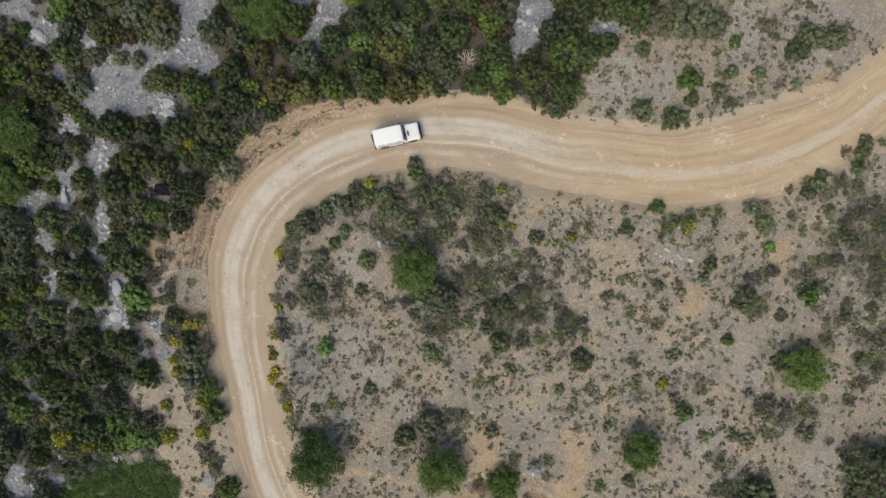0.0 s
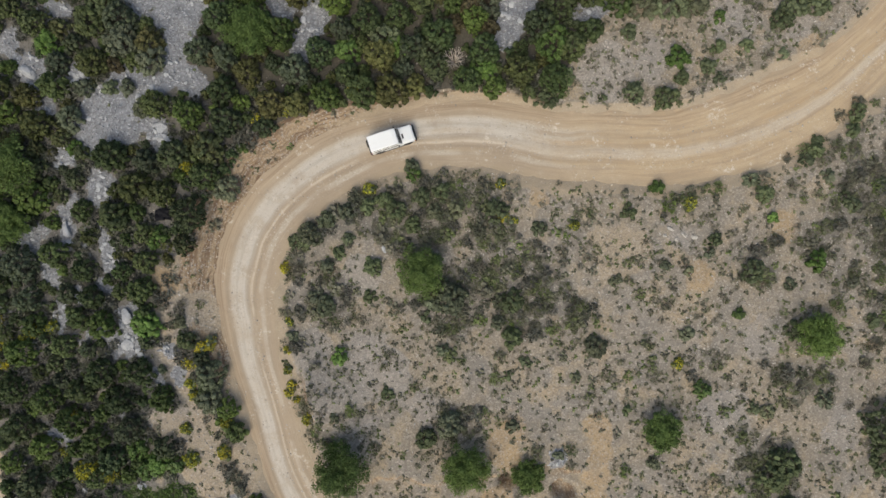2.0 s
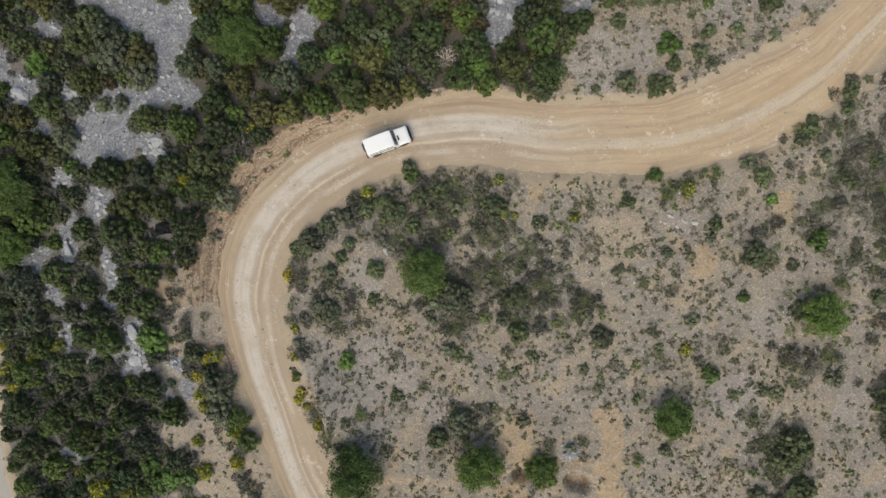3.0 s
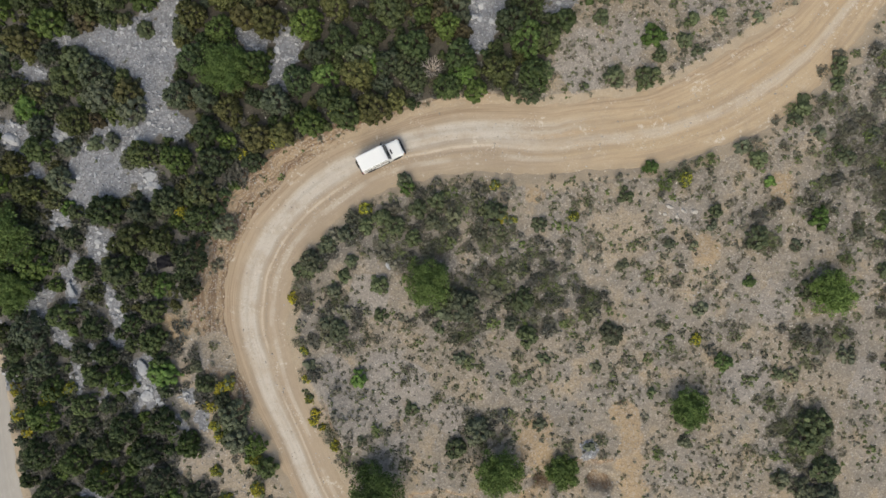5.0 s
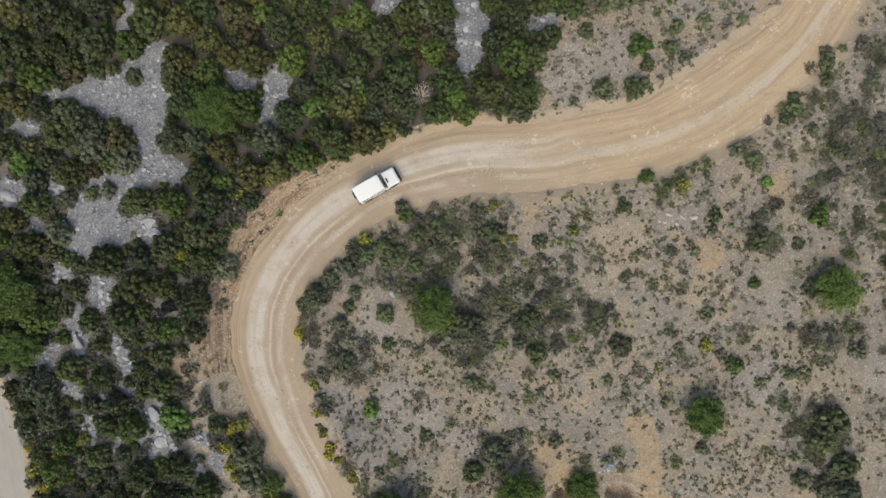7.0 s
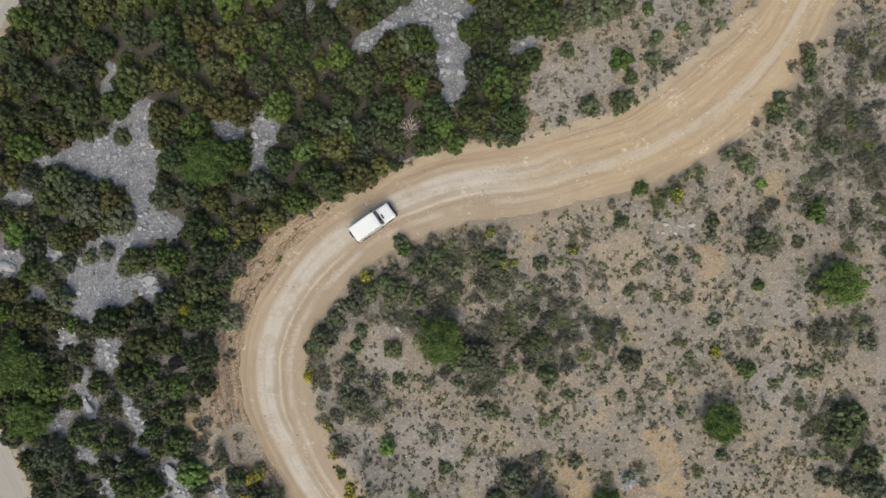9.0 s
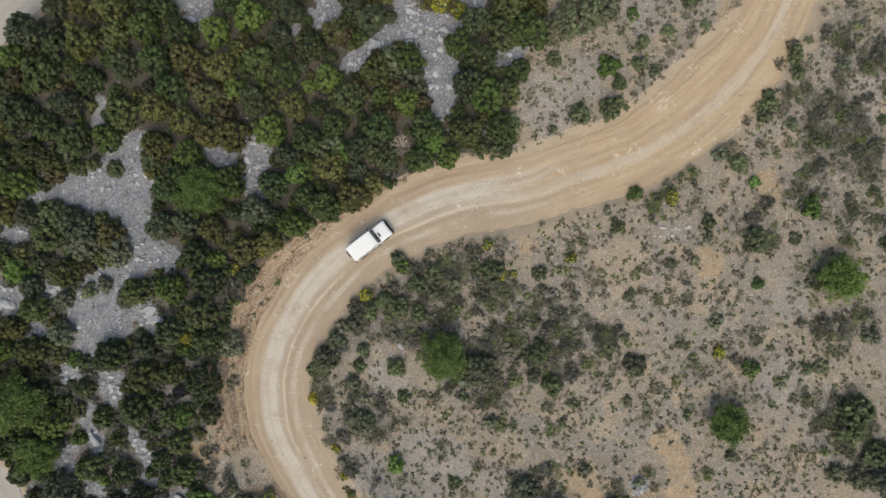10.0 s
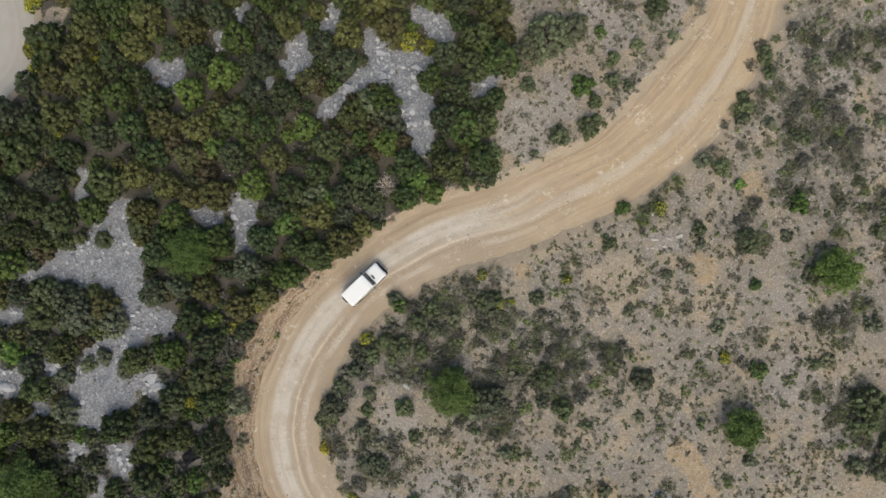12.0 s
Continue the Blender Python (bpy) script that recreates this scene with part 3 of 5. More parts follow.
def leaf_material(name, stops, own, deep=1.0):
    """Leaves. own: the shade comes from the plant's own random number, else from its tone attribute. deep: how much sprigs differ."""
    m = Nodes(name)
    pick = m.node("ShaderNodeObjectInfo").outputs["Random"] if own else m.attribute("tone").outputs["Fac"]
    colour = ramp(m, m.maths("ADD", m.maths("MULTIPLY", pick, 0.9), m.maths("MULTIPLY", m.noise(0.9, 3), 0.1), True), *stops)
    value = m.maths("FRACT", m.maths("MULTIPLY", pick, 7.31))
    sprig = m.node("ShaderNodeSeparateColor", Color=m.voronoi(2.1, out="Color")).outputs[0]
    leaf = m.island()
    colour = m.mix(1.0, colour, m.span(value, 0.0, 1.0, 0.74, 1.26, False), "MULTIPLY")
    colour = m.mix(1.0, colour, m.span(sprig, 0.0, 1.0, 1 - 0.26 * deep, 1 + 0.26 * deep, False), "MULTIPLY")
    colour = m.mix(1.0, colour, m.span(leaf, 0.0, 1.0, 1 - 0.26 * deep, 1 + 0.30 * deep, False), "MULTIPLY")
    colour = m.mix(m.span(leaf, 0.72, 1.0, 0.0, 0.28 * deep, False), colour, m.mix(0.5, colour, (0.19, 0.23, 0.065)))
    m.bump(m.noise(14.0, 2), 0.5, 0.05)
    m.done(colour, 0.62, Specular_IOR_Level=0.3)
    glow = m.node("ShaderNodeBsdfTranslucent", Color=m.mix(0.25, colour, (0.12, 0.15, 0.04)))
    both = m.node("ShaderNodeMixShader", Fac=0.34)
    m.tree.links.new(m.bsdf.outputs[0], both.inputs[1])
    m.tree.links.new(glow.outputs[0], both.inputs[2])
    m.tree.links.new(both.outputs[0], m.tree.nodes["Material Output"].inputs["Surface"])
    return m.mat


SCRUB = [(0.0, (0.070, 0.107, 0.035)), (0.14, (0.113, 0.160, 0.039)), (0.27, (0.048, 0.073, 0.033)), (0.40, (0.087, 0.115, 0.040)), (0.53, (0.076, 0.093, 0.061)), (0.66, (0.080, 0.099, 0.037)), (0.78, (0.112, 0.115, 0.041)), (0.87, (0.108, 0.099, 0.041)), (0.93, (0.058, 0.082, 0.039)), (1.0, (0.110, 0.112, 0.093))]
GARRIGUE = [(0.0, (0.131, 0.161, 0.070)), (0.18, (0.177, 0.169, 0.121)), (0.34, (0.215, 0.209, 0.161)), (0.48, (0.165, 0.151, 0.114)), (0.62, (0.165, 0.204, 0.078)), (0.78, (0.193, 0.184, 0.141)), (0.88, (0.148, 0.202, 0.057)), (1.0, (0.231, 0.223, 0.157))]
PINE = [(0.0, (0.095, 0.149, 0.045)), (0.5, (0.132, 0.193, 0.053)), (1.0, (0.112, 0.162, 0.051))]
FRESH = [(0.0, (0.100, 0.161, 0.044)), (0.5, (0.119, 0.197, 0.049)), (1.0, (0.102, 0.142, 0.055))]
BROOM = [(0.0, (0.430, 0.395, 0.045)), (0.5, (0.340, 0.345, 0.050)), (1.0, (0.450, 0.380, 0.045))]
RUSSET = [(0.0, (0.111, 0.086, 0.047)), (0.5, (0.097, 0.086, 0.047)), (1.0, (0.123, 0.099, 0.056))]
GREYED = [(0.0, (0.130, 0.132, 0.114)), (0.5, (0.165, 0.157, 0.135)), (1.0, (0.125, 0.138, 0.088))]
DUSKY = [(0.0, (0.099, 0.121, 0.063)), (0.35, (0.133, 0.163, 0.078)), (0.7, (0.138, 0.156, 0.105)), (1.0, (0.171, 0.171, 0.097))]

SOIL = ground_material()
DIRT, DIRT_WEST = road_material("pale_dirt", True), road_material("pale_dirt_west", False)
LEAF = {k: leaf_material(k + "_leaves", v, True, {"garrigue": 0.5, "dusky": 0.7, "pine": 0.6}.get(k, 1.0)) for k, v in dict(scrub=SCRUB, garrigue=GARRIGUE, pine=PINE, fresh=FRESH, broom=BROOM, dusky=DUSKY, russet=RUSSET).items()}
LEAF_MASS = {k: leaf_material(k + "_leaves_massed", v, False, 1.0 if k == "scrub" else 0.5) for k, v in dict(scrub=SCRUB, garrigue=GARRIGUE, greyed=GREYED, fresh=FRESH).items()}
BARK = plain("grey_brown_bark", (0.16, 0.125, 0.095), 0.9, wear=0.5)
DEADWOOD = plain("bleached_dead_wood", (0.52, 0.45, 0.38), 0.85, wear=0.4)


def stone_material(name, pale, dark):
    m = Nodes(name)
    colour = m.mix(m.island(), dark, pale)
    colour = m.mix(m.span(m.noise(3.0, 5), 0.45, 0.7, 0.0, 0.55), colour, tuple(v * 0.6 for v in dark))
    m.bump(m.noise(12.0, 4), 0.5, 0.04)
    return m.done(colour, 0.92, Specular_IOR_Level=0.2)


LIME = stone_material("grey_limestone", (0.46, 0.465, 0.48), (0.185, 0.193, 0.212))
PALE = stone_material("pale_limestone", (0.50, 0.465, 0.42), (0.28, 0.255, 0.225))
BLOCK = stone_material("pale_grey_block", (0.42, 0.425, 0.435), (0.29, 0.297, 0.315))
BUFF = stone_material("buff_stone", (0.54, 0.46, 0.37), (0.34, 0.285, 0.225))


# ---------------------------------------------------------------- mesh helpers
def mesh_of(name, verts, faces, mat, smooth=False):
    me = bpy.data.meshes.new(name)
    verts, faces = np.asarray(verts, np.float32), np.asarray(faces, np.int32)
    k = faces.shape[1]
    me.vertices.add(len(verts)), me.loops.add(faces.size), me.polygons.add(len(faces))
    me.vertices.foreach_set("co", verts.ravel())
    me.loops.foreach_set("vertex_index", faces.ravel())
    me.polygons.foreach_set("loop_start", np.arange(0, faces.size, k, dtype=np.int32))
    me.polygons.foreach_set("use_smooth", np.full(len(faces), smooth))
    me.update(calc_edges=True)
    me.materials.append(mat)
    return me


def part(name, bm, material, parent, label=""):
    """Links a bmesh as one mesh object under a thing or under a part."""
    me = bpy.data.meshes.new(name)
    bm.to_mesh(me)
    bm.free()
    me.materials.append(material)
    ob = new(name, me)
    ob.parent = parent
    return tagged(ob, label)


# ---------------------------------------------------------------- ground: one sheet to the horizon
def axis(lo, hi, step_m):
    far = np.array([2, 5, 10, 18, 30, 50, 90, 160, 300, 600, 1200, 2400], float)
    return np.r_[lo - far[::-1], np.arange(lo, hi + 1e-6, step_m), hi + far]


def build_ground():
    xs, ys = axis(-62, 62, 0.35), axis(-42, 66, 0.35)
    x, y = (g.ravel() for g in np.meshgrid(xs, ys))
    z, q, q2, d, soil, bare = survey(x, y)
    nx, ny = len(xs), len(ys)
    i = (np.arange(ny - 1)[:, None] * nx + np.arange(nx - 1)[None]).ravel()
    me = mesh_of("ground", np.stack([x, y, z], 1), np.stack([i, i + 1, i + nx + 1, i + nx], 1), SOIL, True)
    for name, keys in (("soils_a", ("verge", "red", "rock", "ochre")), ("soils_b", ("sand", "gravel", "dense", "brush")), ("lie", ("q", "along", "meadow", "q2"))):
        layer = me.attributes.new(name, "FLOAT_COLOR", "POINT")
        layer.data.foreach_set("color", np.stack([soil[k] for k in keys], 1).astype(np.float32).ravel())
    return tagged(new("ground", me), "dry stony hillside of grey and tan soil with limestone", "ground", kind="structure")


def build_road(name, line, mat, label, seed):
    pts, half, tang, along = line
    cols = np.linspace(-1.28, 1.28, 49)
    x = pts[:, 0, None] - tang[:, 1, None] * cols * half[:, None]
    y = pts[:, 1, None] + tang[:, 0, None] * cols * half[:, None]
    z = 0.02 - 0.05 * np.exp(-(((cols - 0.42) / 0.16) ** 2)) - 0.05 * np.exp(-(((cols + 0.30) / 0.13) ** 2)) - 0.03 * np.exp(-(((cols - 0.05) / 0.05) ** 2))
    z = z[None] + fbm(x, y, 1.3, seed) * 0.06 + fbm(x, y, 0.4, seed + 9) * 0.025
    ny, nx = x.shape
    i = (np.arange(ny - 1)[:, None] * nx + np.arange(nx - 1)[None]).ravel()
    faces = np.stack([i, i + nx, i + nx + 1, i + 1], 1)[:, ::-1]
    me = mesh_of(name, np.stack([x.ravel(), y.ravel(), z.ravel()], 1), faces, mat, True)
    uv = me.uv_layers.new(name="UVMap")
    both = np.stack([np.broadcast_to(cols, x.shape).ravel(), np.broadcast_to(along[:, None], x.shape).ravel()], 1)
    uv.data.foreach_set("uv", both[faces.ravel()].astype(np.float32).ravel())
    return tagged(new(name, me), label, "dirt road", kind="structure")


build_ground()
build_road("road", ROAD_LINE, DIRT, "winding unpaved road of pale compacted dirt with ruts", 71)
build_road("side_road", TRACK_LINE, DIRT_WEST, "unpaved track of pale dirt beside the scrub", 83)


# ---------------------------------------------------------------- plants
def leaves(r, centres, normals, size, spread=0.7, long=1.5):
    """Small folded leaf sprays, one at each centre: verts and triangles."""
    n = len(centres)
    nrm = normals + r.normal(0, spread, (n, 3))
    nrm /= np.linalg.norm(nrm, axis=1, keepdims=True) + 1e-9
    a = np.cross(nrm, r.normal(0, 1, (n, 3)))
    a /= np.linalg.norm(a, axis=1, keepdims=True) + 1e-9
    b = np.cross(nrm, a)
    s = (size * r.uniform(0.45, 1.5, n))[:, None]
    fold = nrm * s * r.uniform(0.05, 0.35, (n, 1))
    v = np.stack([centres - a * s * long / 2, centres - b * s / 2 + fold, centres + a * s * long / 2, centres + b * s / 2 + fold], 1)
    k = np.arange(n)[:, None] * 4
    return v.reshape(-1, 3), np.concatenate([k + [0, 1, 2], k + [0, 2, 3]])


def twenty_faces():
    """An icosahedron of radius 1, open below."""
    g = (1 + 5**0.5) / 2
    v = np.array([p for a in (-1, 1) for b in (-g, g) for p in ((0, a, b), (a, b, 0), (b, 0, a))], float)
    near = np.linalg.norm(v[:, None] - v[None], axis=2) < 2.1
    f = [(i, j, k) for i in range(12) for j in range(i + 1, 12) for k in range(j + 1, 12) if near[i, j] and near[j, k] and near[i, k]]
    f = [(i, j, k) if np.dot(np.cross(v[j] - v[i], v[k] - v[i]), v[i]) > 0 else (i, k, j) for i, j, k in f]
    v, f = v / np.linalg.norm(v[0]), np.array(f)
    return v, f[v[f].mean(axis=1)[:, 2] > -0.45]


KNOB_V, KNOB_F = twenty_faces()


def crown(r, radius, tall, lobe=0.26, per_lobe=12, size=0.16, low=0.12, long=1.5, fill=1.0, solid=False):
    """A bush crown: many small rounded lobes of leaf sprays over an uneven dome, with gaps; solid: each lobe has a dense heart of leaves."""
    count = max(3, int(fill * (1.5 * radius**2 + 1.3 * radius * tall) / lobe**2 * 0.62))
    phase, bulge = r.uniform(0, 6.28, 3), r.uniform(0.03, 0.14, 3)
    k = np.arange(count) + 0.5
    ang = k * 2.399963 + r.normal(0, 0.25, count)
    up = np.clip(1 - k / count * (1 - low) + r.normal(0, 0.05, count), low * 0.5, 1)
    flat = np.sqrt(np.clip(1 - up**2.2, 0, 1))
    rim = 1 + sum(bulge[n] * np.cos((n + 2) * ang + phase[n]) for n in range(3))
    rad = radius * 0.9 * flat * rim * r.uniform(0.8, 1.06, count)
    c = np.stack([rad * np.cos(ang), rad * np.sin(ang), np.maximum(tall * up * r.uniform(0.72, 1.06, count) - lobe * 0.5, lobe * 0.3)], 1)
    lr = lobe * r.uniform(0.6, 1.35, count)
    nrm = r.normal(0, 1, (count, per_lobe, 3))
    nrm[..., 2] = abs(nrm[..., 2]) * 1.1 - 0.2
    nrm /= np.linalg.norm(nrm, axis=2, keepdims=True)
    p = c[:, None] + nrm * lr[:, None, None] * r.uniform(0.8 if solid else 0.55, 1.1, (count, per_lobe, 1))
    p[..., 2] = np.maximum(p[..., 2], 0.03)
    v, f = leaves(r, p.reshape(-1, 3), nrm.reshape(-1, 3) + [0, 0, 0.15], size, 0.36, long)
    if solid:
        heart = c[:, None] + KNOB_V[None] * lr[:, None, None] * r.uniform(0.62, 1.25, (count, 12, 1)) * [1.08, 1.08, 0.9]
        heart[..., 2] = np.maximum(heart[..., 2], 0.0)
        v2, f2 = heart.reshape(-1, 3), (np.arange(count)[:, None, None] * 12 + KNOB_F[None]).reshape(-1, 3)
    else:
        n = int(fill * 9 * radius * radius) + 2
        a2, r2 = r.uniform(0, 6.28, n), radius * 0.8 * np.sqrt(r.uniform(0, 1, n))
        inner = np.stack([r2 * np.cos(a2), r2 * np.sin(a2), tall * 0.55 * np.sqrt(1 - (r2 / radius) ** 2) * r.uniform(0.4, 1, n)], 1)
        v2, f2 = leaves(r, inner, np.tile([0, 0, 1.0], (n, 1)), min(0.42, radius * 0.5), 0.35, 1.3)
    return np.concatenate([v, v2]), np.concatenate([f, f2 + len(v)])


def tubes(paths, sides=5):
    """Tapered round stems along paths of (place, radius)."""
    vs, fs, at = [], [], 0
    for path in paths:
        for k, (p, rad) in enumerate(path):
            p = np.asarray(p, float)
            ahead = np.asarray(path[min(k + 1, len(path) - 1)][0], float) - np.asarray(path[max(k - 1, 0)][0], float)
            ahead /= np.linalg.norm(ahead) + 1e-9
            a = np.cross(ahead, (0.31, 0.9, 0.17))
            a /= np.linalg.norm(a) + 1e-9
            b = np.cross(ahead, a)
            ang = np.arange(sides) / sides * 2 * math.pi
            vs.append(p + rad * (np.cos(ang)[:, None] * a + np.sin(ang)[:, None] * b))
            if k:
                i = at + (k - 1) * sides + np.arange(sides)
                j = at + (k - 1) * sides + (np.arange(sides) + 1) % sides
                fs += [np.stack([i, j, j + sides], 1), np.stack([i, j + sides, i + sides], 1)]
        at += len(path) * sides
    return np.concatenate(vs), np.concatenate(fs)


def stems(r, radius, tall, count, thick):
    """Branching woody stems from one root."""
    paths = []
    for k in range(count):
        ang = 2 * math.pi * (k + r.uniform(-0.3, 0.3)) / count
        out = np.array([math.cos(ang), math.sin(ang), 0]) * radius * r.uniform(0.45, 0.8)
        bow = r.normal(0, 0.08 * radius, 3) * [1, 1, 0.3]
        pts = [(out * u**1.3 + bow * math.sin(u * 3) + np.array([0, 0, -0.08 + tall * 0.72 * u]), thick * (1 - 0.7 * u)) for u in (0, 0.35, 0.7, 1)]
        paths.append(pts)
        side = np.array([-out[1], out[0], 0]) * r.choice([-1, 1]) * 0.45
        base, rad = pts[1]
        paths.append([(base, rad * 0.7), (base + out * 0.25 + side * 0.5 + [0, 0, tall * 0.2], rad * 0.5), (base + out * 0.4 + side + [0, 0, tall * 0.38], rad * 0.25)])
    return tubes(paths)


def plant(name, label, category, kind, radius, tall, seed, group="", stem_count=5, lobe=0.26, per_lobe=12, size=0.16, flowers=None):
    """One bush or tree: an Empty at its root over its stems and its foliage."""
    r = np.random.default_rng(seed)
    root = tagged(new(name), label, category, group)
    root.empty_display_size = 0.3
    v, f = crown(r, radius, tall, lobe, per_lobe, size, solid=kind != "garrigue")
    new("foliage", mesh_of("foliage", v, f, LEAF[kind])).parent = root
    v, f = stems(r, radius, tall, stem_count, 0.03 + 0.02 * radius)
    new("trunk", mesh_of("trunk", v, f, BARK, True)).parent = root
    if flowers:
        v, f = crown(r, radius * 1.08, tall * 1.25, 0.2, 10, 0.13, 0.25, fill=0.95)
        tagged(new("blossom", mesh_of("blossom", v, f, LEAF[flowers])), "dense yellow flowers", kind="stuff").parent = root
    return root


def put_at(ob, x, y, turn=0.0, scale=1.0, sink=0.04):
    ob.matrix_basis = pose(x, y, height(x, y) - sink, 0, 0, turn) @ Matrix.Scale(scale, 4)
    return ob


def mass(name, protos, places, mat, label, category):
    """Many plants or stones as one object of kind stuff. places: rows of x, y, z, turn, scale, tone, index of the prototype."""
    vs, fs, ts, at = [], [], [], 0
    for x, y, z, turn, scale, tone, k in places:
        v, f = protos[int(k)]
        c, s = math.cos(turn) * scale, math.sin(turn) * scale
        w = np.empty_like(v)
        w[:, 0], w[:, 1], w[:, 2] = v[:, 0] * c - v[:, 1] * s + x, v[:, 0] * s + v[:, 1] * c + y, v[:, 2] * scale + z
        vs.append(w), fs.append(f + at), ts.append(np.full(len(v), tone, np.float32))
        at += len(v)
    me = mesh_of(name, np.concatenate(vs), np.concatenate(fs), mat)
    me.attributes.new("tone", "FLOAT", "POINT").data.foreach_set("value", np.concatenate(ts))
    return tagged(new(name, me), label, category, kind="stuff")


def scatter(x0, x1, y0, y1, gap, r):
    """Uneven places about gap apart."""
    xs, ys = np.meshgrid(np.arange(x0, x1, gap), np.arange(y0, y1, gap * 0.87))
    xs = xs + (np.arange(len(ys)) % 2)[:, None] * gap / 2
    x, y = xs.ravel() + r.uniform(-0.48, 0.48, xs.size) * gap, ys.ravel() + r.uniform(-0.48, 0.48, xs.size) * gap
    return x, y


def in_sight(x, y):
    """Inside the stretch of hillside that the flight passes over, with a margin."""
    return (x + 0.28 * y > -56) & (y < 62 - 0.62 * np.maximum(x + 22, 0)) & (y > -33) & (x < 60) & (x - 0.55 * y < 62)
# ---------------------------------------------------------------- single trees and bushes
PINES = [(-3.7, -3.0, 2.4), (-13.3, -22.0, 2.9), (-0.8, -23.4, 2.4), (19.7, -21.1, 1.9), (36.0, -12.9, 2.2), (-18.7, 22.9, 2.5), (-44.1, 11.2, 2.9), (-44.1, 5.6, 2.1), (5.8, -25.3, 1.8)]
FRESH_BUSHES = [(24.7, 16.6, 1.2), (36.9, -5.5, 1.1), (-12.7, -10.9, 0.9), (21.5, 3.5, 0.8), (32.9, -0.6, 0.5), (24.3, -17.7, 0.9), (-31.5, -6.0, 1.4), (28.7, -10.2, 0.6), (29.4, 20.5, 0.6), (-3.4, 7.1, 0.8), (-29.9, 2.9, 1.2), (11.9, 19.2, 2.1), (-8.9, 20.4, 1.5), (-32.2, -20.2, 1.3), (-30.6, -20.6, 1.0), (-33.8, -21.0, 1.1), (-34.5, -18.8, 1.2), (-4.0, 20.4, 1.3), (4.8, 17.4, 1.4), (-37.5, 12.9, 0.8), (-39.2, 23.7, 1.5), (-32.3, -5.4, 1.2)]
DUSKY_BUSHES = [
    (43.7, -24.4, 4.1), (23.1, 12.6, 1.3), (19.9, 13.4, 1.1), (11.0, 13.7, 1.2), (12.9, 15.7, 1.1), (24.4, 22.8, 2.6), (21.6, 22.5, 1.9), (27.0, 22.2, 1.8),
    (36.7, 20.8, 1.5), (39.3, 20.8, 1.4), (35.6, 19.6, 1.2), (29.0, 17.4, 0.7), (27.9, 15.5, 0.8), (24.9, 14.5, 0.7), (31.9, -25.9, 1.8), (4.7, 2.5, 1.3),
    (-13.6, -5.7, 1.0), (-0.8, -5.9, 1.9), (-3.4, 7.9, 0.9), (-14.7, 1.9, 1.3), (38.0, 5.8, 0.8), (36.9, 4.9, 0.7), (5.6, -6.8, 1.3), (5.3, -10.6, 1.1), (13.7, -12.3, 1.2), (26.9, -2.4, 0.7),
]
DUSKY_MORE = [
    (30.3, -5.9, 1.3), (-4.6, -20.2, 1.1), (-2.0, -19.0, 1.5), (-28.8, 20.8, 1.6), (-25.8, 28.8, 0.9), (-22.0, 27.9, 1.2), (-29.3, 32.7, 1.3), (-33.3, 27.0, 1.8), (-31.5, 23.1, 2.1),
    (-31.5, 18.4, 0.8), (-33.4, 18.6, 0.7), (-36.0, 18.8, 1.1), (-29.9, 16.1, 1.1), (-37.6, 15.8, 1.4), (5.6, 24.0, 2.0), (4.8, 26.5, 1.8), (19.9, 19.6, 0.8), (-0.3, 19.6, 1.8), (-4.9, 21.1, 1.8),
]
BROOMS = [
    (-8.1, 6.0, 0.7), (-17.5, -1.3, 0.6), (-8.7, 16.4, 0.8), (-19.0, 14.3, 0.6), (-15.5, 14.7, 0.7), (-18.4, -14.3, 0.5), (-16.8, -17.3, 0.5), (-25.1, -16.9, 0.7), (-25.6, -19.8, 0.8),
    (-29.0, -20.3, 0.8), (-29.3, -17.0, 0.6), (-26.8, -8.7, 0.7), (-28.3, -12.3, 0.6), (-37.6, -21.2, 0.8), (-40.0, -20.4, 1.2), (-42.1, -18.3, 0.5), (-40.6, -14.4, 0.5), (5.5, 5.4, 0.5),
]
BROOMS_MORE = [
    (24.7, 1.6, 0.7), (12.7, 0.4, 0.5), (-26.4, 10.0, 0.6), (-44.7, -6.1, 0.6), (-42.0, -5.5, 0.5), (6.5, 1.5, 0.4), (-27.7, -10.2, 0.5), (22.1, -14.8, 0.6), (5.4, 1.9, 0.6),
    (-21.9, 49.8, 1.1), (-22.9, 48.0, 0.7), (-17.6, 45.7, 0.7), (-24.0, 40.8, 0.6), (11.9, 30.2, 1.1), (13.4, 28.6, 0.9), (-20.2, 54.5, 0.7), 
    (-21.1, 49.4, 0.9), (-17.1, 45.9, 0.8), (-19.4, 54.2, 0.7), (-18.2, -11.9, 0.45), (-17.9, -13.5, 0.5), (-17.6, -15.1, 0.4), (-16.6, -17.0, 0.45), (-18.0, -9.8, 0.4), (-17.6, -6.9, 0.4), (-47.1, -4.1, 0.7), (-47.6, -6.7, 0.8), (-43.8, -5.4, 0.8), (-41.6, -5.1, 0.6), (-26.2, 9.7, 0.7), (-28.4, -10.1, 0.6), (-26.0, -8.4, 0.7), (-47.1, -8.6, 0.6), (-28.1, -13.6, 0.6),
]
DUSKY_CORNER = [(30.6, -27.2, 1.5), (31.8, -30.6, 1.4), (31.1, -33.4, 1.5), (29.1, -32.2, 1.1), (27.3, -30.7, 0.9)]
